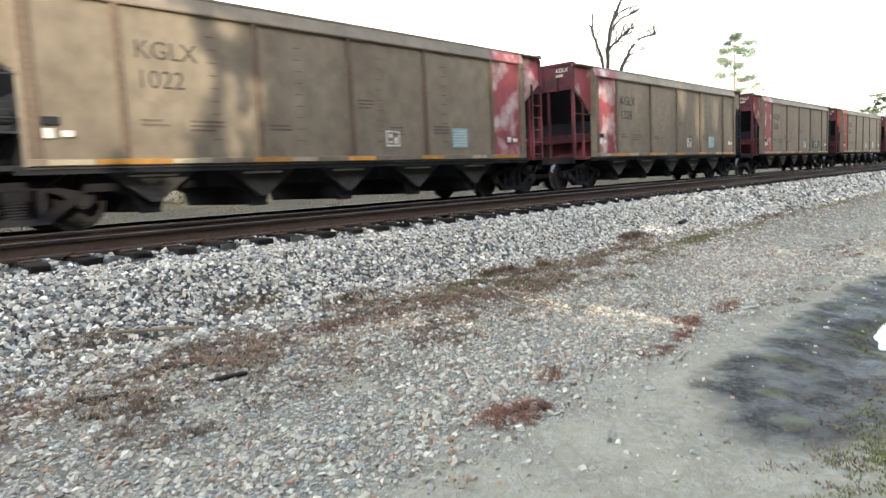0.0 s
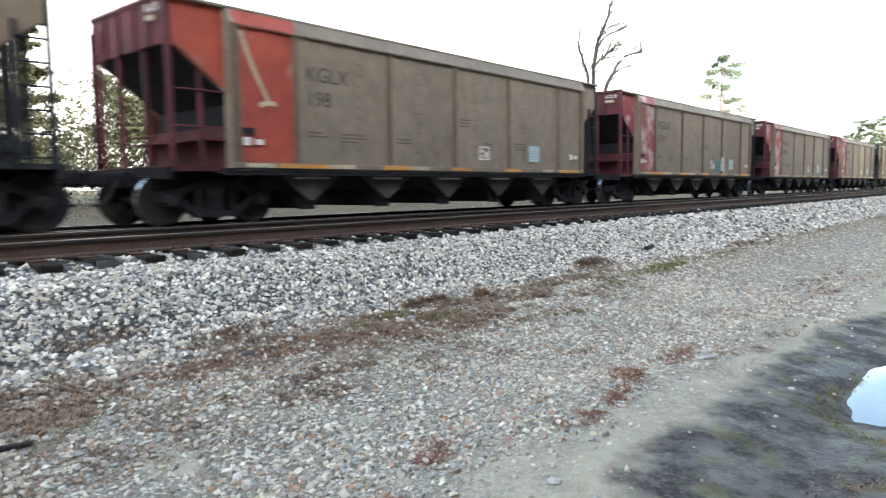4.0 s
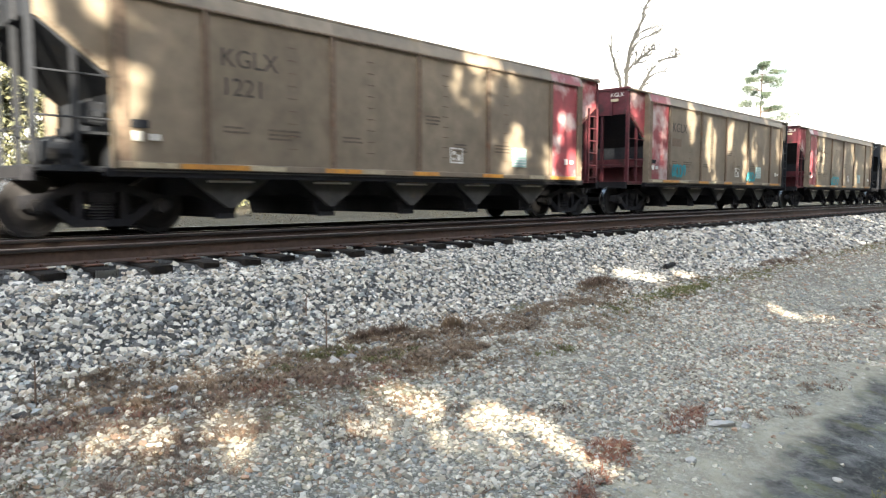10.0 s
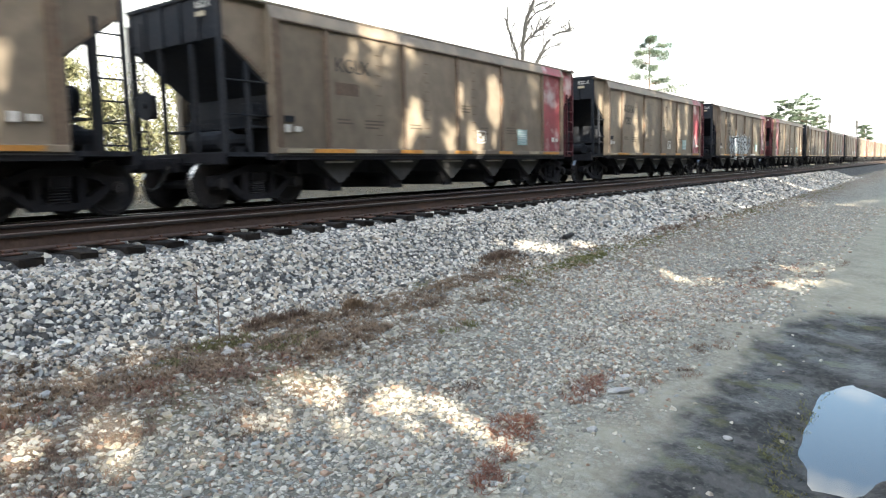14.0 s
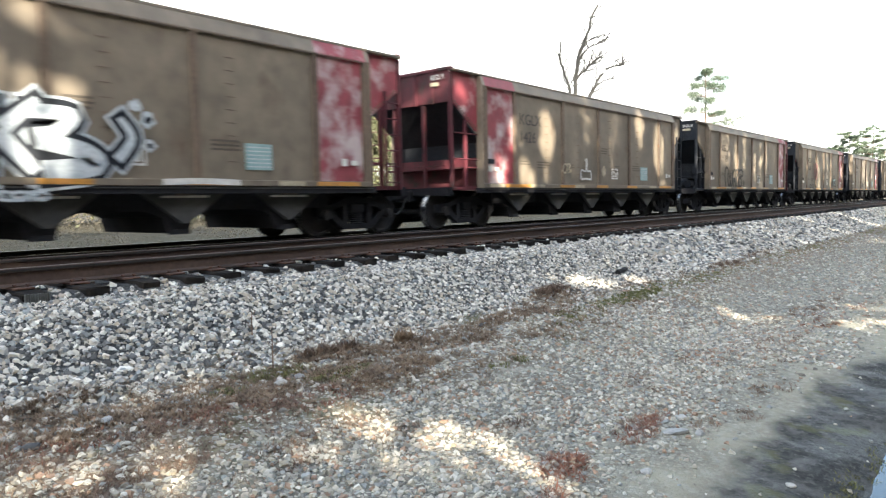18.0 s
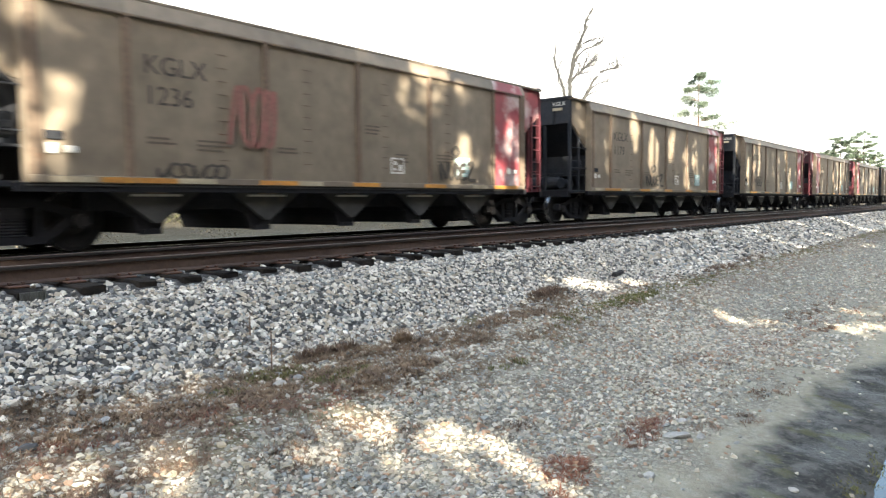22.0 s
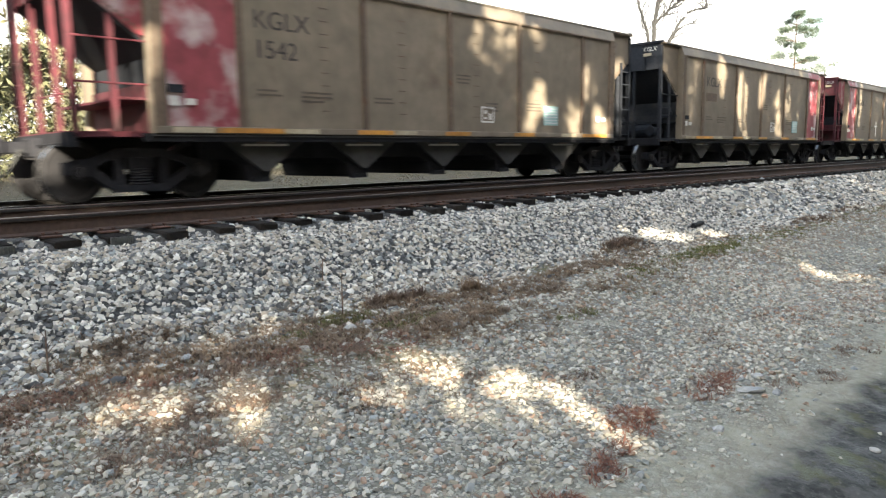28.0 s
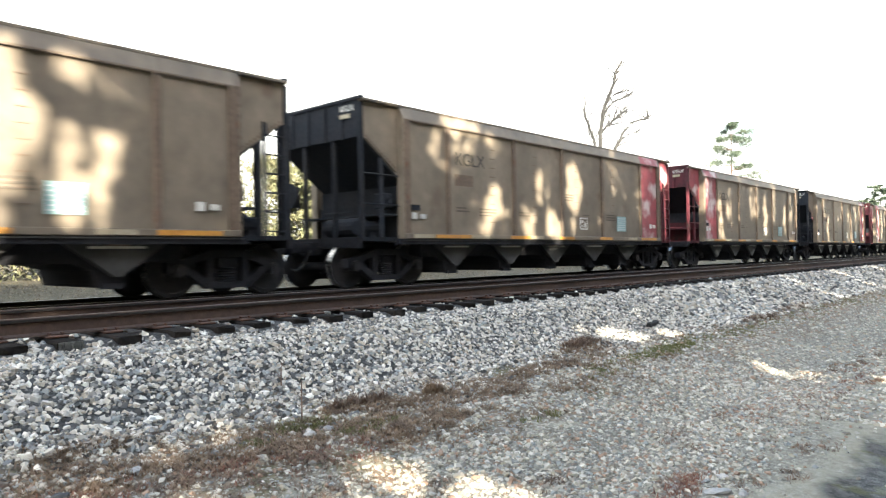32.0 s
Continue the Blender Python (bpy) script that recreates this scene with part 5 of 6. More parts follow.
def pine_tree(x, y, h, seed, label, bare=0.5, spread=0.22, leaf="pine", n=70, size=None, z0=None, group="", full=1.0):
    """A pine: tall trunk, whorled limbs in the upper part, clumps of needles at their ends."""
    tree = thing("pine_tree", label, "tree", group)
    tree.location = (x, y, (ground_z(x, y) if z0 is None else z0) - 0.2)
    rng = random.Random(seed)
    bm = bm_new()
    p = Vector((0, 0, 0))
    lean = Vector((rng.uniform(-0.02, 0.02), rng.uniform(-0.02, 0.02), 1))
    r0 = h * 0.013
    for k in range(6):
        q = p + lean * h / 6
        rod(bm, p, q, r0 * (1 - 0.14 * k), r0 * (1 - 0.14 * (k + 1)), 8)
        p = q
    part("trunk", bm, M["pinebark"], tree)
    bm, clumps = bm_new(), []
    z = h * bare
    while z < h * 0.98:
        u = (z - h * bare) / (h * (1 - bare))
        for _ in range(rng.choice((2, 2, 3)) + (1 if full > 1 else 0)):
            a, ln = rng.uniform(0, 6.28), h * spread * (1 - (0.75 if full == 1 else 0.45) * u) * rng.uniform(0.4, 1.15)
            d = Vector((math.cos(a), math.sin(a), rng.uniform(0.0, 0.35)))
            base = lean * z
            tip = base + d * ln
            rod(bm, base, tip, r0 * 0.22, r0 * 0.07, 5)
            clumps.append((tip, 0.055 * h * (1.1 - 0.4 * u)))
            if rng.random() < 0.7:
                clumps.append((base + d * ln * 0.65 + Vector((0, 0, 0.01 * h)), 0.045 * h))
        z += h * rng.uniform(0.03, 0.065)
    clumps.append((lean * h, 0.04 * h))
    part("branchwork", bm, M["pinebark"], tree)
    crown_mesh("crown", clumps, n, size or h * 0.011, M[leaf], tree, seed, 0.16 * full)
    return tree


def broad_tree(x, y, h, seed, label, leaf="leaf", n=50, group="", spread=0.3, bare=0.25):
    tree = thing("leafy_tree", label, "tree", group)
    tree.location = (x, y, ground_z(x, y) - 0.2)
    rng = random.Random(seed)
    ends, bm = [], bm_new()
    rod(bm, (0, 0, 0), (0, 0, h * bare), h * 0.018, h * 0.013, 8)
    part("trunk", bm, M["bark"], tree)
    bm = bm_new()
    for k in range(5):
        a = 6.28 * k / 5 + rng.uniform(-0.4, 0.4)
        limb(bm, (0, 0, h * bare * rng.uniform(0.8, 1.0)), (math.cos(a) * spread * 2, math.sin(a) * spread * 2, 1), h * rng.uniform(0.5, 0.72), h * 0.009, 1, rng, ends, 0.2, 2, 0.08)
    part("branchwork", bm, M["bark"], tree)
    crown_mesh("crown", [(e, h * 0.12) for e in ends], n, h * 0.026, M[leaf], tree, seed)
    return tree


bare_tree(60.7, 33.8, 5, "tall leafless tree standing beyond the tracks")
pine_tree(148, 52, 27.6, 9, "tall pine standing alone far beyond the train", 0.50, 0.25, leaf="hazed_pine", n=210, size=0.20, full=1.8)
rng = random.Random(12)
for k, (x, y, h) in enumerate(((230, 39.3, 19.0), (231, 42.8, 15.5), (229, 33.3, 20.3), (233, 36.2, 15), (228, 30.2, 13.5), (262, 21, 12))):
    pine_tree(x, y, h, 30 + k, "distant pine above the far end of the train", 0.35, 0.26, leaf="hazed_pine", n=70, group="distant pines", size=0.30, full=1.5)
# woods behind the train
for k in range(26):
    x, y = -14 + 3.4 * k + rng.uniform(-1.5, 1.5), rng.uniform(34, 52)
    if k % 3 == 0:
        pine_tree(x, y, rng.uniform(9, 13), 60 + k, "young pale pine in the wood edge behind the train", 0.15, 0.22, leaf="leaf", n=80, group="wood edge", size=0.24)
    else:
        broad_tree(x, y, rng.uniform(6, 10), 60 + k, "yellow-green tree in the wood edge behind the train", n=300, group="wood edge")


def bushes(name, label, mat, rows, seed, n, size):
    rng = random.Random(seed)
    V, F = [], []
    for x, y, r in rows:
        clump_cards(V, F, (x, y, ground_z(x, y) + r * rng.uniform(0.4, 1.1)), r, n, rng, size)
    me = bpy.data.meshes.new(name)
    me.from_pydata(V, [], F)
    me.materials.append(mat)
    return tagged(new(name, me), label, "brush", kind="stuff")


bushes("winter_brush", "tan winter brush along the field edge", M["brush"], [(-12 + 1.1 * k + rng.uniform(-0.5, 0.5), rng.uniform(26, 33), rng.uniform(0.8, 1.8)) for k in range(110)], 3, 150, 0.07)
bushes("track_side_brush", "low tan winter brush beyond the train track", M["brush"], [(-4 + 0.8 * k + rng.uniform(-0.4, 0.4), rng.uniform(17.2, 21), rng.uniform(0.5, 1.0)) for k in range(62)], 9, 260, 0.035)
bushes("wood_edge_foliage", "dense yellow-green foliage of the wood edge", M["leaf"], [(-14 + 1.5 * k + rng.uniform(-0.7, 0.7), rng.uniform(37, 50), rng.uniform(2.6, 5.2)) for k in range(62)], 6, 1300, 0.22)
bushes("far_woods", "hazy far woods along the horizon", M["leaf"], [(60 + 7 * k, rng.uniform(60, 110), rng.uniform(4, 8)) for k in range(60)], 4, 60, 0.9)

# pines behind the lane: their crowns shade the track and leave gaps for the low sun
# gaps that fall on the cars' side: x, z, half width, half height, openness
SIDE_GAPS = [(2.5, 3.5, 1.25, 1.7, 1), (0.8, 3.2, 1.6, 1.9, 1), (4.22, 3.12, 0.16, 0.58, 1), (4.70, 3.2, 0.18, 0.52, 1), (4.22, 2.38, 0.16, 0.18, 0.98), (4.38, 4.36, 0.24, 0.18, 0.96), (5.03, 4.07, 0.14, 0.3, 0.72), (5.65, 3.75, 0.14, 0.45, 0.66), (5.62, 2.95, 0.12, 0.35, 0.6),
             (10.7, 4.35, 0.22, 0.35, 0.75), (11.9, 4.05, 0.30, 0.38, 0.88), (12.65, 4.72, 0.5, 0.16, 1), (13.0, 4.45, 0.25, 0.3, 0.88), (12.4, 3.85, 0.22, 0.25, 0.78), (13.86, 2.95, 0.30, 0.5, 1), (13.85, 4.35, 0.2, 0.22, 0.75), (15.38, 2.7, 0.2, 0.4, 0.9),
             (16.05, 3.45, 0.26, 0.36, 0.97), (16.35, 2.42, 0.40, 0.24, 1), (17.6, 3.6, 0.36, 0.65, 1), (17.5, 2.6, 0.25, 0.3, 0.8), (20.0, 4.05, 0.4, 0.55, 0.86), (19.0, 2.9, 0.2, 0.4, 0.7), (21.6, 3.2, 0.25, 0.7, 0.7), (23.8, 4.3, 0.3, 0.5, 1), (25.5, 3.5, 0.42, 1.0, 1), (27.2, 3.9, 0.35, 0.5, 1)]
# gaps that fall on the ground: x, y, z, half length, half width, openness
GROUND_GAPS = [(x, y, float(np.interp(y, (3.2, 4.2, 4.9), (0.0, 0.14, 0.2))), 0.26, 0.30, f) for x, y, f in ((4.48, 2.58, 0.80), (4.44, 2.90, 0.86), (4.36, 3.22, 0.88), (4.26, 3.54, 0.86), (4.16, 3.86, 0.80), (4.10, 4.16, 0.66), (3.86, 3.60, 0.78), (3.98, 3.22, 0.80), (3.62, 3.88, 0.66), (3.05, 4.08, 0.54), (2.80, 4.00, 0.62), (2.68, 4.28, 0.64), (2.48, 4.55, 0.62), (2.30, 4.75, 0.56), (2.2, 4.2, 0.5), (3.35, 3.98, 0.58))]
GROUND_GAPS += [(10.5, 5.65, 0.36, 0.30, 0.13, 0.86), (11.2, 5.45, 0.30, 0.45, 0.10, 0.88), (11.9, 5.3, 0.27, 0.35, 0.08, 0.86), (10.9, 1.9, 0.0, 0.45, 0.25, 0.84), (11.5, 1.45, 0.0, 0.65, 0.35, 0.86), (12.6, 2.2, 0.0, 0.55, 0.14, 0.80), (13.1, 1.6, 0.0, 0.6, 0.35, 0.84), (27.5, 4.1, 0.1, 1.0, 0.3, 0.92), (30.5, 3.0, 0.0, 1.2, 0.4, 0.92), (33, 2.6, 0.0, 1.5, 0.4, 0.92)]
GROUND_GAPS += [(x0 + 1.25 * u, 5.2 + 2.0 * u, 0.25 + 0.55 * u, w, 0.16, 0.93) for x0, w in ((23.0, 0.28), (29.2, 0.32), (36.5, 0.5), (44, 0.7), (53, 0.8)) for u in (0, 0.2, 0.4, 0.6, 0.8, 1.0)]
rng = random.Random(77)
SIDE_GAPS += [(28.6 + 1.22 * k + rng.uniform(-0.35, 0.35), rng.uniform(2.9, 4.1), rng.uniform(0.15, 0.30), rng.uniform(0.6, 1.2), rng.uniform(0.8, 1.0)) for k in range(52)]
SIDE_GAPS += [(rng.uniform(13, 28), rng.uniform(2.1, 4.6), rng.uniform(0.10, 0.2), rng.uniform(0.2, 0.5), rng.uniform(0.4, 0.65)) for _ in range(18)]
SG, GG = np.array(SIDE_GAPS), np.array(GROUND_GAPS)


def openness(P):
    """How open the crowns are at each point, for sunlight that ends on the cars or on the ground."""
    s = ((10.6 - P[:, 1]) / SUN_DIR.y)[:, None]
    hx, hz = P[:, 0:1] + s * SUN_DIR.x, P[:, 2:3] + s * SUN_DIR.z
    rag = 1 + 0.22 * np.sin(4.1 * hx + 2.3 * hz) + 0.16 * np.sin(9.7 * hx - 3.9 * hz + 1.3)
    wx = hx + 0.07 * np.sin(3.7 * hz + 0.9 * hx) + 0.04 * np.sin(8.3 * hz + 2.1 * hx)
    d = rag * np.hypot((wx - SG[:, 0]) / (SG[:, 2] + 0.02), (hz - SG[:, 1]) / (SG[:, 3] + 0.08))
    a = (np.clip((1.3 - d) / 0.45, 0, 1) * SG[:, 4]).max(axis=1)
    s = (P[:, 2:3] - GG[:, 2]) / -SUN_DIR.z
    gx, gy = P[:, 0:1] + s * SUN_DIR.x, P[:, 1:2] + s * SUN_DIR.y
    rag = 1 + 0.10 * np.sin(5.3 * gx + 3.1 * gy)
    d = rag * np.hypot((gx - GG[:, 0]) / (GG[:, 3] + 0.06), (gy - GG[:, 1]) / (GG[:, 4] + 0.08))
    return np.maximum(a, (np.clip((1.35 - d) / 0.6, 0, 1) * GG[:, 5]).max(axis=1))


def unit(a):
    return a / np.linalg.norm(a, axis=1)[:, None]


def lane_pine(x, y, h, seed, coarse=1.0):
    tree = thing("pine_tree", "tall dense pine on the far side of the lane", "tree", "lane pines")
    z0 = ground_z(x, y) - 0.2
    tree.location = (x, y, z0)
    g = np.random.default_rng(seed)
    base = np.array((x, y, z0))
    part("trunk", rod(rod(bm_new(), (0, 0, 0), (0, 0, h * 0.5), 0.15, 0.12, 8), (0, 0, h * 0.5), (0, 0, h), 0.12, 0.03, 8), M["pinebark"], tree)
    z = np.repeat(np.arange(2.0, h, 0.52 * coarse), 3)
    u = (z - 2.0) / (h - 2.0)
    a = g.uniform(0, 6.283, len(z))
    ln = (3.6 - 0.6 * u) * g.uniform(0.6, 1.1, len(z))
    root = np.stack((0 * z, 0 * z, z), 1)
    d = np.stack((np.cos(a), np.sin(a), 0 * a + 0.15), 1) * ln[:, None]
    free = np.max([openness(root + f * d + base) for f in (0.2, 0.4, 0.6, 0.8, 1.0)], axis=0) < 0.5
    bm = bm_new()
    for k in np.nonzero(free)[0]:
        rod(bm, root[k], root[k] + d[k], 0.045, 0.012, 4)
    part("branchwork", bm, M["pinebark"], tree)
    c = np.concatenate([root + d * f for f in (1.0, 0.7, 0.4)])
    p = np.repeat(c, 46, axis=0)
    n = len(p)
    p = p + g.normal(0, 1, (n, 3)) * (0.5, 0.5, 0.35) * coarse
    q = unit(np.stack((g.uniform(-1, 1, n), g.uniform(-1, 1, n), g.uniform(-0.5, 0.8, n)), 1)) * g.uniform(0.12, 0.24, (n, 1)) * coarse
    w = unit(np.cross(q, g.uniform(-1, 1, (n, 3)))) * g.uniform(0.09, 0.15, (n, 1)) * coarse
    gap = np.max([openness(p + o + base) for o in (0 * q, 0.55 * q, -0.55 * q)], axis=0)
    keep = gap < g.random(n)
    p, q, w = p[keep], q[keep], w[keep]
    n = len(p)
    V = np.stack((p - q, p + w, p + q, p - w), 1).reshape(-1, 3)
    me = bpy.data.meshes.new("crown")
    me.from_pydata(V.tolist(), [], np.arange(4 * n).reshape(-1, 4).tolist())
    me.materials.append(M["pine"])
    new("crown", me).parent = tree


rng = random.Random(40)
for k in range(28):
    lane_pine(-35.3 + 2.7 * k + (0.5 if k == 11 else rng.uniform(-0.15, 0.15)), -11.0 - (2.4 if k % 2 else 0), rng.uniform(17.5, 19.5), 200 + k)
for k in range(14):
    lane_pine(42.5 + 5.0 * k + rng.uniform(-0.8, 0.8), -11.5 - (2.6 if k % 2 else 0), rng.uniform(17.5, 19.5), 240 + k, 1.6)


# ---------------------------------------------------------------- an unseen low cloud, added to dim the sun, that drifts off it
def build_cloud():
    """One lumpy flat cloud, added out of view to dim the sun, thin at its leading and trailing ends."""
    bm = bm_new()
    bmesh.ops.create_icosphere(bm, subdivisions=5, radius=1.0, matrix=Matrix.LocRotScale((0, -170, 0), None, (120, 330, 16)))
    for v in bm.verts:
        v.co += Vector((6, 6, 8)) * (noise.noise(v.co * 0.03) + 0.5 * noise.noise(v.co * 0.09))
    return tagged(part("cloud", bm, M["cloud"]), "unseen low white cloud added to dim the sun", "cloud")


M["cloud"] = material("cloud_white", (0.9, 0.9, 0.9), (0.85, 0.85, 0.86), 1.0, 0, 0.2, 0.02, 0.0)
cn, cl = M["cloud"].node_tree.nodes, M["cloud"].node_tree.links
c_tc, c_sep, c_ramp, c_clear, c_mix = cn.new("ShaderNodeTexCoord"), cn.new("ShaderNodeSeparateXYZ"), cn.new("ShaderNodeValToRGB"), cn.new("ShaderNodeBsdfTransparent"), cn.new("ShaderNodeMixShader")
c_far = cn.new("ShaderNodeMapRange")
c_far.inputs["From Min"].default_value, c_far.inputs["From Max"].default_value = -450.0, 50.0
cl.new(c_tc.outputs["Object"], c_sep.inputs["Vector"])
cl.new(c_sep.outputs["Y"], c_far.inputs["Value"])
cl.new(c_far.outputs["Result"], c_ramp.inputs["Fac"])
c_ramp.color_ramp.elements[0].position, c_ramp.color_ramp.elements[0].color = 0.0, (1, 1, 1, 1)
c_ramp.color_ramp.elements[1].position, c_ramp.color_ramp.elements[1].color = 1.0, (0.54, 0.54, 0.54, 1)
# clearness along the cloud, set to time the strength of the sunlight
for y, clear in ((-425, 1.0), (-389, 0.95), (-353, 0.90), (-326, 0.80), (-272, 0.80), (-236, 0.95), (-155, 0.98), (-137, 0.92), (-119, 0.75), (-110, 0.60), (-92, 0.30), (-74, 0.0), (-62, 0.05), (-47, 0.34), (-29, 0.14), (-11, 0.12), (-5, 0.42)):
    e = c_ramp.color_ramp.elements.new((y + 450) / 500)
    e.color = (clear, clear, clear, 1)
cl.new(c_ramp.outputs["Color"], c_mix.inputs["Fac"])
cl.new(cn["Principled BSDF"].outputs["BSDF"], c_mix.inputs[1])
cl.new(c_clear.outputs["BSDF"], c_mix.inputs[2])
cl.new(c_mix.outputs["Shader"], cn["Material Output"].inputs["Surface"])
cloud = build_cloud()


# ---------------------------------------------------------------- far signal
mast = thing("railway_signal", "slim signal mast beside the far track", "signal")
mast.location = (150, 17.9, 0.5)
part("mast", rod(bm_new(), (0, 0, 0), (0, 0, 10.6), 0.11, 0.09, 8), M["signal"], mast)
part("signal_head", box(rod(bm_new(), (-0.15, 0, 8.6), (-0.35, 0, 8.6), 0.16), -0.12, 0.12, -0.25, 0.25, 8.0, 9.6, 0.04), M["signal"], mast)
part("ladder", ladder_bm(0.5, 8.5, 0.4, 0.35), M["signal"], mast).location = (0.25, -0.2, 0)
mast2 = copy_thing(mast, pose(182, 16.3, 0.6))

# ---------------------------------------------------------------- small things on the verge
def stick(x, y, length, r, turn, mat, label, name="stick", seed=1):
    rng = random.Random(seed)
    bm = bm_new()
    p = Vector((-length / 2, 0, 0))
    for k in range(5):
        q = p + Vector((length / 5, rng.uniform(-0.02, 0.02), rng.uniform(-0.006, 0.006)))
        rod(bm, p, q, r * rng.uniform(0.8, 1.1), r * rng.uniform(0.7, 1.0), 7)
        p = q
    ob = tagged(part(name, bm, mat), label, "stick")
    ob.matrix_basis = pose(x, y, ground_z(x, y) + r * 0.7, 0, 0, turn)
    return ob


stick(0.13, 4.12, 0.28, 0.020, -20, M["char"], "charred stick lying on the gravel", seed=2)
stick(0.02, 4.68, 0.24, 0.020, -25, M["char"], "charred stick lying on the gravel", seed=3)
stick(-0.66, 4.42, 0.32, 0.024, -12, M["char"], "charred stick lying on the gravel", seed=4)
stick(-0.15, 5.72, 1.55, 0.017, -38, M["stick"], "long bleached stick lying on the gravel", seed=5)
stick(12.05, 5.70, 0.55, 0.05, 12, M["char"], "dark chunk of wood on the ballast slope", seed=6)
stick(4.55, 4.30, 0.14, 0.012, -40, M["stick"], "short pale stick on the weedy verge", seed=7)
stick(3.50, 2.68, 0.36, 0.006, 28, M["litter"], "thin brown twig lying on the lane edge", name="twig", seed=8)
stick(3.32, 2.60, 0.22, 0.005, 12, M["litter"], "thin brown twig lying on the lane edge", name="twig", seed=9)


ROCKS = ((5.56, 2.16, 0.10, 0.25, "pale_stone"), (5.92, 2.26, 0.05, 0.5, "pale_stone"), (5.66, 2.02, 0.05, 0.4, "pale_stone"), (4.05, 4.85, 0.06, 0.6, "pale_stone"), (4.28, 4.90, 0.06, 0.5, "pale_stone"),
         (2.20, 4.85, 0.06, 0.6, "dark_stone"), (2.70, 4.95, 0.055, 0.6, "pale_stone"), (4.72, 2.02, 0.045, 0.5, "pale_stone"), (5.20, 1.30, 0.03, 0.6, "pale_stone"), (2.15, 1.75, 0.05, 0.4, "pale_stone"))


def rock(x, y, size, flat, mat, label, seed):
    """A single loose stone: a squashed, chipped lump half sunk in the ground."""
    rng = random.Random(seed)
    bm = bm_new()
    bmesh.ops.create_icosphere(bm, subdivisions=2, radius=1.0)
    for v in bm.verts:
        n = 1 + 0.3 * noise.noise(v.co * 1.4 + Vector((seed, 0, 0)))
        v.co = Vector((v.co.x * size * n, v.co.y * size * 0.7 * n, v.co.z * size * flat * n))
    ob = tagged(part("loose_stone", bm, mat), label, "stone", "single loose stones")
    ob.matrix_basis = pose(x, y, ground_z(x, y) + size * flat * 0.25, rng.uniform(-8, 8), rng.uniform(-8, 8), rng.uniform(0, 180))


for k, (x, y, size, flat, tone) in enumerate(ROCKS):
    rock(x, y, size, flat, M[tone], "dark stone lying among the pale gravel" if tone == "dark_stone" else "pale flat stone lying on the lane", 20 + k)


def weed(x, y, h, seed):
    rng = random.Random(seed)
    bm = bm_new()
    rod(bm, (0, 0, -0.02), (0.01, 0.01, h), 0.008, 0.004, 5)
    for k in range(7):
        z = h * (0.25 + 0.1 * k)
        a = rng.uniform(0, 6.28)
        rod(bm, (0, 0, z), (0.06 * math.cos(a), 0.06 * math.sin(a), z + 0.05), 0.003, 0.002, 4)
    ob = tagged(part("weed_stalk", bm, M["litter"]), "thin dead weed stalk standing on the verge", "weed")
    ob.location = (x, y, ground_z(x, y))


weed(4.20, 5.16, 0.36, 1)
weed(1.9, 5.25, 0.30, 2)
weed(4.5, 5.9, 0.25, 3)


def scatter(cx, cy, rx, ry, n, seed, r=0.05):
    q = random.Random(seed)
    out = []
    for _ in range(n):
        a, s = q.uniform(0, 6.28), math.sqrt(q.random())
        out.append((cx + rx * s * math.cos(a), cy + ry * s * math.sin(a), r))
    return out


def along(points, n, width, seed, r=0.05):
    q = random.Random(seed)
    out = []
    for _ in range(n):
        u = q.random() * (len(points) - 1)
        k = min(int(u), len(points) - 2)
        f = u - k
        out.append((points[k][0] * (1 - f) + points[k + 1][0] * f + q.gauss(0, width), points[k][1] * (1 - f) + points[k + 1][1] * f + q.gauss(0, width), r))
    return out


def patchy(points, seed=3.0, cut=-0.03):
    """Thin a scatter out to uneven patches."""
    return [p for p in points if noise.noise((p[0] * 1.1, p[1] * 2.2, seed)) + 0.4 * noise.noise((p[0] * 4, p[1] * 6, seed)) > cut]


blades("pine_needles", "drifts of red-brown pine needles on the lane", "needles", M["needle"],
       scatter(4.45, 2.47, 0.22, 0.12, 28, 1) + along([(2.9, 2.15), (3.6, 2.15), (4.2, 2.35), (4.6, 2.45)], 60, 0.05, 2) + along([(5.1, 2.35), (5.9, 2.42)], 40, 0.05, 3)
       + scatter(1.05, 2.2, 0.35, 0.16, 75, 4) + scatter(1.95, 2.5, 0.22, 0.10, 20, 41) + along([(8, 2.9), (10, 2.5), (13, 2.2)], 80, 0.15, 5) + along([(-1.5, 4.6), (1.0, 4.9), (2.5, 4.75)], 160, 0.14, 6)
       + along([(3.0, 4.6), (4.5, 4.3)], 60, 0.15, 7), 11, 0.028, 0.0036, 3.2, 16)
litter_spots = []
q = random.Random(55)
for _ in range(120):
    cx, cy = q.uniform(-1.8, 4.1), q.uniform(3.5, 5.6)
    litter_spots += scatter(cx, cy, q.uniform(0.1, 0.45), q.uniform(0.06, 0.2), q.randrange(10, 30), q.randrange(10 ** 6))
for _ in range(40):
    cx = q.uniform(4.5, 14)
    cy = q.uniform(1.9, 3.2) - 0.04 * (cx - 5)
    litter_spots += scatter(cx, cy, q.uniform(0.1, 0.4), q.uniform(0.03, 0.09), q.randrange(6, 16), q.randrange(10 ** 6))
blades("leaf_litter", "scattered brown needles and leaf litter on the gravel", "litter", M["litter"], litter_spots, 14, 0.024, 0.0036, 2.6, 10)
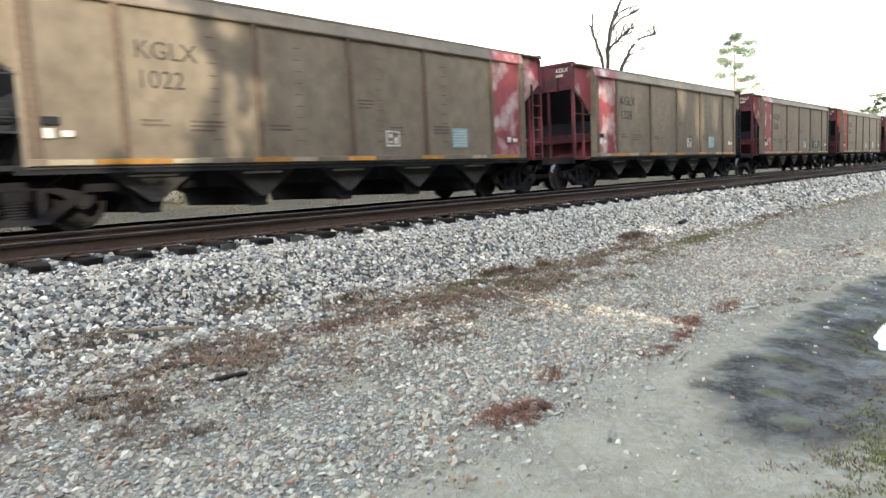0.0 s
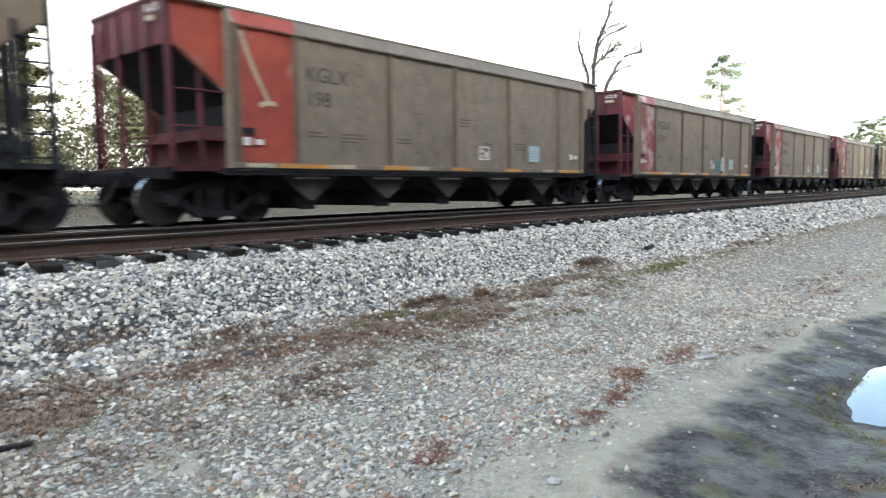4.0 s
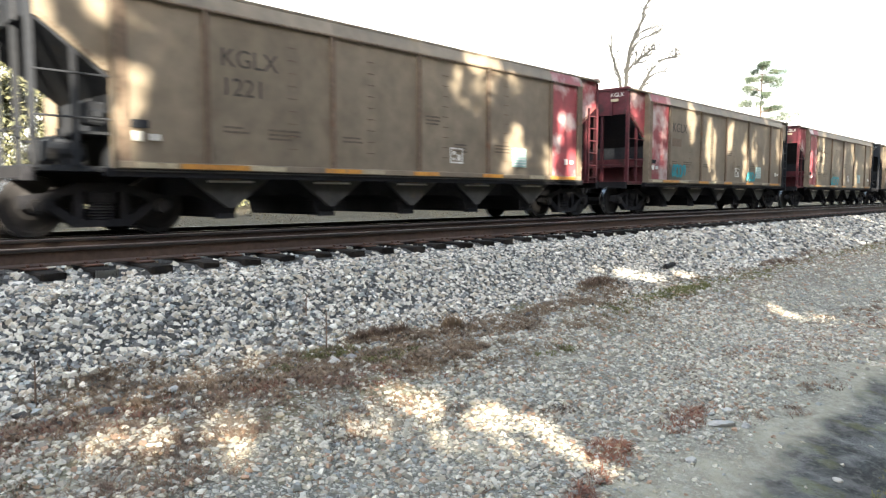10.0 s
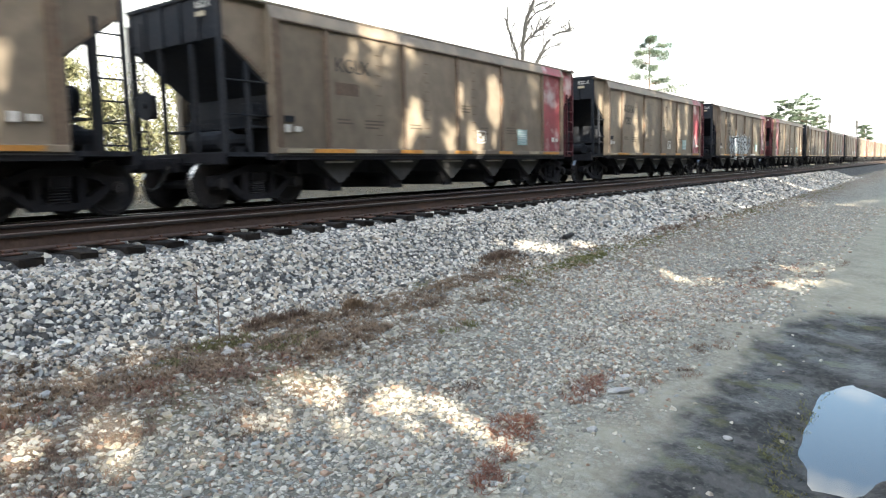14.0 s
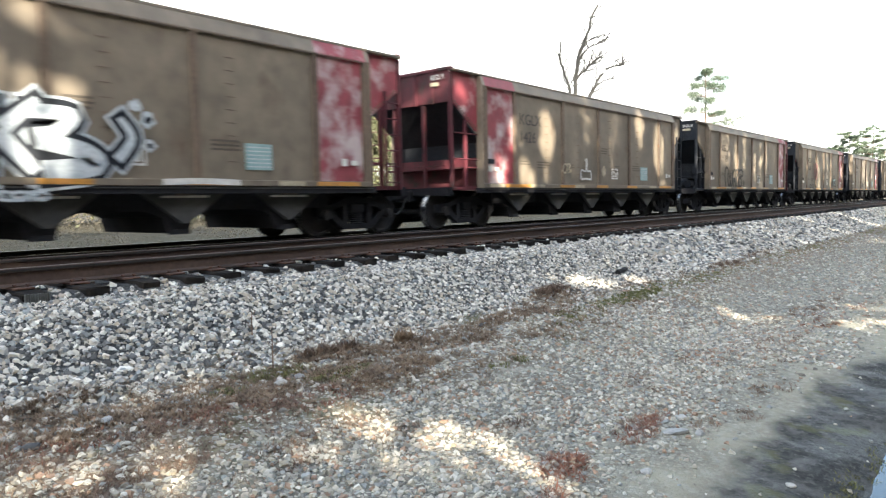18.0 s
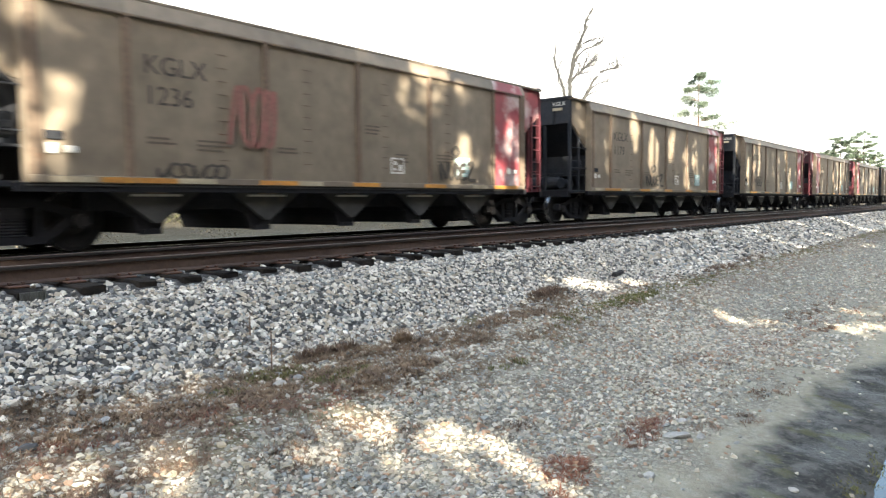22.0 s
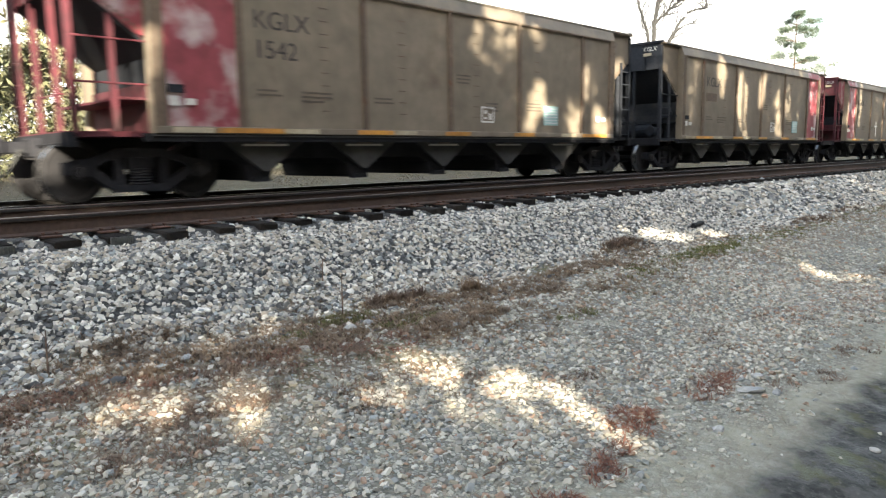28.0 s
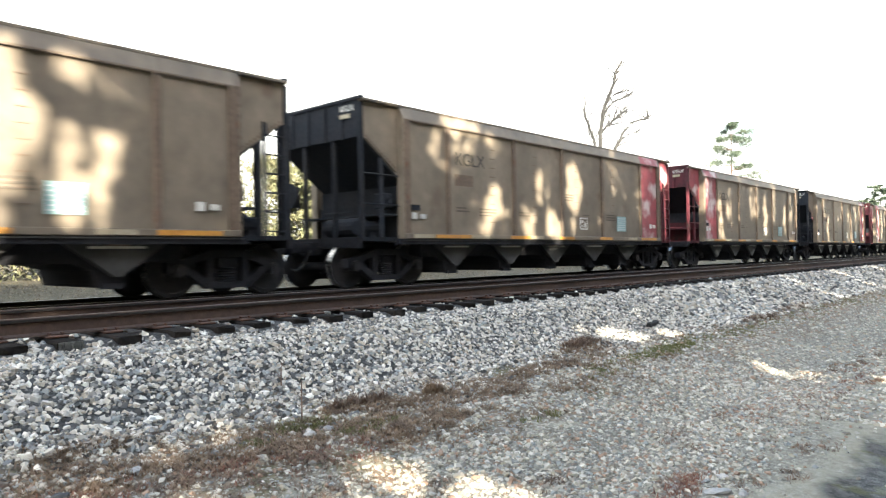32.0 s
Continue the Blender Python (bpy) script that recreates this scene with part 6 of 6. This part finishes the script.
blades("dry_weeds", "low dry brown weeds along the foot of the ballast", "weeds", M["straw"],
       scatter(4.93, 5.22, 0.42, 0.14, 150, 20) + scatter(5.6, 5.0, 0.5, 0.2, 120, 21) + scatter(9.4, 5.5, 0.6, 0.22, 190, 27) + scatter(7.7, 5.05, 0.7, 0.18, 160, 28) + scatter(4.9, 4.45, 0.7, 0.16, 120, 29)
       + patchy(along([(4.2, 4.95), (5.2, 4.75), (6.5, 4.8), (8.5, 4.85), (10, 4.8)], 1100, 0.34, 22) + along([(11.0, 5.05), (16, 4.95), (24, 4.9), (40, 4.9)], 700, 0.20, 23) + along([(3.6, 4.5), (5.5, 4.45), (7.5, 4.5)], 260, 0.22, 26)
       + along([(2.2, 5.3), (3.0, 5.0), (3.8, 4.8)], 520, 0.26, 24) + along([(-1.5, 5.0), (0.5, 4.8), (2.2, 4.9)], 420, 0.30, 49)) + scatter(1.3, 5.8, 0.45, 0.14, 70, 41) + scatter(2.6, 5.5, 0.4, 0.12, 80, 42) + scatter(0.6, 5.1, 0.5, 0.16, 80, 43) + scatter(0.45, 4.4, 0.3, 0.2, 50, 44) + scatter(-0.7, 4.25, 0.4, 0.2, 60, 45) + scatter(-0.3, 5.7, 0.4, 0.2, 60, 46) + scatter(3.1, 5.0, 0.5, 0.2, 100, 47) + scatter(2.4, 5.1, 0.4, 0.25, 90, 48), 12, 0.04, 0.004, 2.2, 13)
blades("dead_grass_tuft", "tuft of orange-brown dead grass at the foot of the ballast", "grass tuft", M["straw"], scatter(5.80, 5.12, 0.10, 0.08, 16, 51, 0.03), 52, 0.13, 0.005, 0.9, 16)
blades("dead_weed_mat", "matted dark weeds on the ballast edge", "weeds", M["litter"], scatter(9.47, 5.58, 0.45, 0.10, 60, 53) + scatter(4.95, 5.30, 0.35, 0.06, 40, 54) + scatter(15.6, 5.02, 1.2, 0.10, 80, 55) + scatter(18.5, 5.1, 1.5, 0.12, 60, 57), 56, 0.09, 0.005, 1.2, 12)
blades("green_grass", "short green grass along the verge and the puddle", "grass", M["grass"],
       scatter(10.2, 4.65, 1.0, 0.16, 260, 38) + along([(8.0, 4.55), (9.5, 4.65), (11.5, 4.75), (14, 4.7)], 200, 0.14, 31) + scatter(4.2, 5.08, 0.32, 0.10, 70, 36) + scatter(3.6, 4.95, 0.2, 0.08, 26, 39) + along([(14, 4.8), (24, 4.75), (45, 4.6)], 300, 0.25, 32) + scatter(4.6, 4.75, 0.35, 0.15, 40, 33)
       + scatter(6.1, 4.0, 0.3, 0.1, 12, 40), 13, 0.032, 0.0045, 1.1, 16)
blades("lane_grass", "low green grass with dead leaves beside the lane", "grass", M["grass"], along([(0.4, 0.0), (1.6, 0.2), (2.6, 0.1), (4.2, 0.0), (6.5, -0.1), (9, -0.2)], 700, 0.16, 34), 41, 0.017, 0.0035, 1.4, 22)
blades("lane_litter", "brown leaf litter in the grass beside the lane", "litter", M["litter"], along([(1.2, 0.45), (2.4, 0.55), (3.4, 0.45), (4.4, 0.3)], 60, 0.14, 44), 45, 0.02, 0.006, 2.6, 8)
blades("puddle_grass", "sparse short grass round the puddle", "grass", M["grass"], along([(4.3, 0.55), (4.7, 0.84), (5.2, 1.02), (5.9, 1.03), (6.8, 0.9)], 90, 0.05, 37), 38, 0.016, 0.004, 1.4, 10)

# ---------------------------------------------------------------- loose stone
FOOT = ((-2, 1, 2.5, 4.4, 5.7, 7.1, 8.6, 9.4, 10.0, 12, 15, 60), (5.2, 5.3, 5.4, 5.32, 5.25, 5.3, 5.45, 5.7, 5.2, 5.12, 5.0, 4.9))   # foot of the ballast along the verge


def off_ties(x, y, u):
    k = round((x - 2.09) / TIE_STEP)
    foot = float(np.interp(x, *FOOT)) + 0.16 * noise.noise((x * 0.9, 5.0, 1.0)) + 0.1 * noise.noise((x * 3.1, 5.0, 4.0))
    if y < foot and u > (0.5 if x < 3.6 else 0.14) * (1.3 - min(1, (foot - y) / 0.5)):
        return False
    if x < 3.2 and y < 6.0 and u > 0.35 and noise.noise((x * 1.1, y * 2.4, 6.0)) > 0.22:
        return False
    return y < 7.33 or abs(x - 2.09 - TIE_STEP * k) > 0.15


stones("ballast_stones", "grey and white crushed ballast on the bank", M["stone"], 40000, (-1.5, 16), (4.8, 7.45), (0.026, 0.064), 1, 1.2, keep=off_ties)
stones("ballast_stones", "grey and white crushed ballast on the bank", M["stone"], 12000, (14, 60), (5.0, 7.3), (0.06, 0.13), 2, 1.5)
stones("ballast_stones", "grey ballast between and behind the rails", M["stone"], 7000, (-1, 24), (7.4, 14.3), (0.05, 0.09), 3, 1.2, keep=off_ties)


def gravel_keep(x, y, u):
    zone = min(1, max(0, (y - 1.75 - 0.25 * noise.noise((x * 0.7, y * 0.7, 4.0))) / 0.9))
    foot = float(np.interp(x, *FOOT))
    low = 4.2 + 0.5 * noise.noise((x * 0.6, 2.0, 7.0)) + 0.2 * noise.noise((x * 2.3, y, 7.0))
    bare = noise.noise((x * 1.1, y * 2.2, 3.0)) + 0.4 * noise.noise((x * 4, y * 6, 3.0)) > -0.05
    into = min(1, max(0, (y - low + 0.35) / 0.7))
    weeds = 1 - into * ((0.5 if bare else 0.05) if x < 3.6 else (0.85 if bare else 0.35))
    if x < 3.8 and 3.2 < y < 5.4 and noise.noise((x * 0.9, y * 1.3, 9.0)) > 0.05:
        weeds *= 0.6
    wet = ((x - 5.9) / 4.3) ** 4 + ((y - 0.80) / 0.92) ** 2
    return u < (0.06 + 0.94 * zone) * weeds * (0.75 + 0.7 * noise.noise((x * 0.9, y * 1.3, 1.0))) * (0.12 if wet < 1 else 1.0)


stones("road_gravel", "pale grey gravel strewn over the lane edge", M["gravel"], 62000, (-1.8, 10.5), (1.0, 5.45), (0.018, 0.050), 4, 1.0, keep=gravel_keep, flat=0.55, sink=0.2)
stones("road_gravel", "pale grey gravel strewn over the lane edge", M["gravel"], 9000, (8.5, 30), (1.6, 5.0), (0.03, 0.065), 5, 1.7, flat=0.5)


# ---------------------------------------------------------------- what moves
def motions():
    times = [0, 2, 4, 6.5, 9, 13, 16, 19, 20, 23, 26, 28, 30, 32]
    for k, car in TRAIN.items():
        walk(car, [(t, pose(train_at(t) + CAR_PITCH * k, TRAIN_Y, TRAIN_RAIL)) for t in times])
    # the cloud lies between the sun and the place at first and has left by the seventh second
    drift = Vector((-SUN_DIR.y, SUN_DIR.x, 0)).normalized()
    turn = math.degrees(math.atan2(drift.y, drift.x)) - 90
    start = Vector((10, 6, 2)) - SUN_DIR * 560
    walk(cloud, [(t, Matrix.Translation(start + drift * (-7 + 18 * t)) @ pose(0, 0, 0, 0, 0, turn)) for t in (0, 8, 16, 24, 32)])


motions()
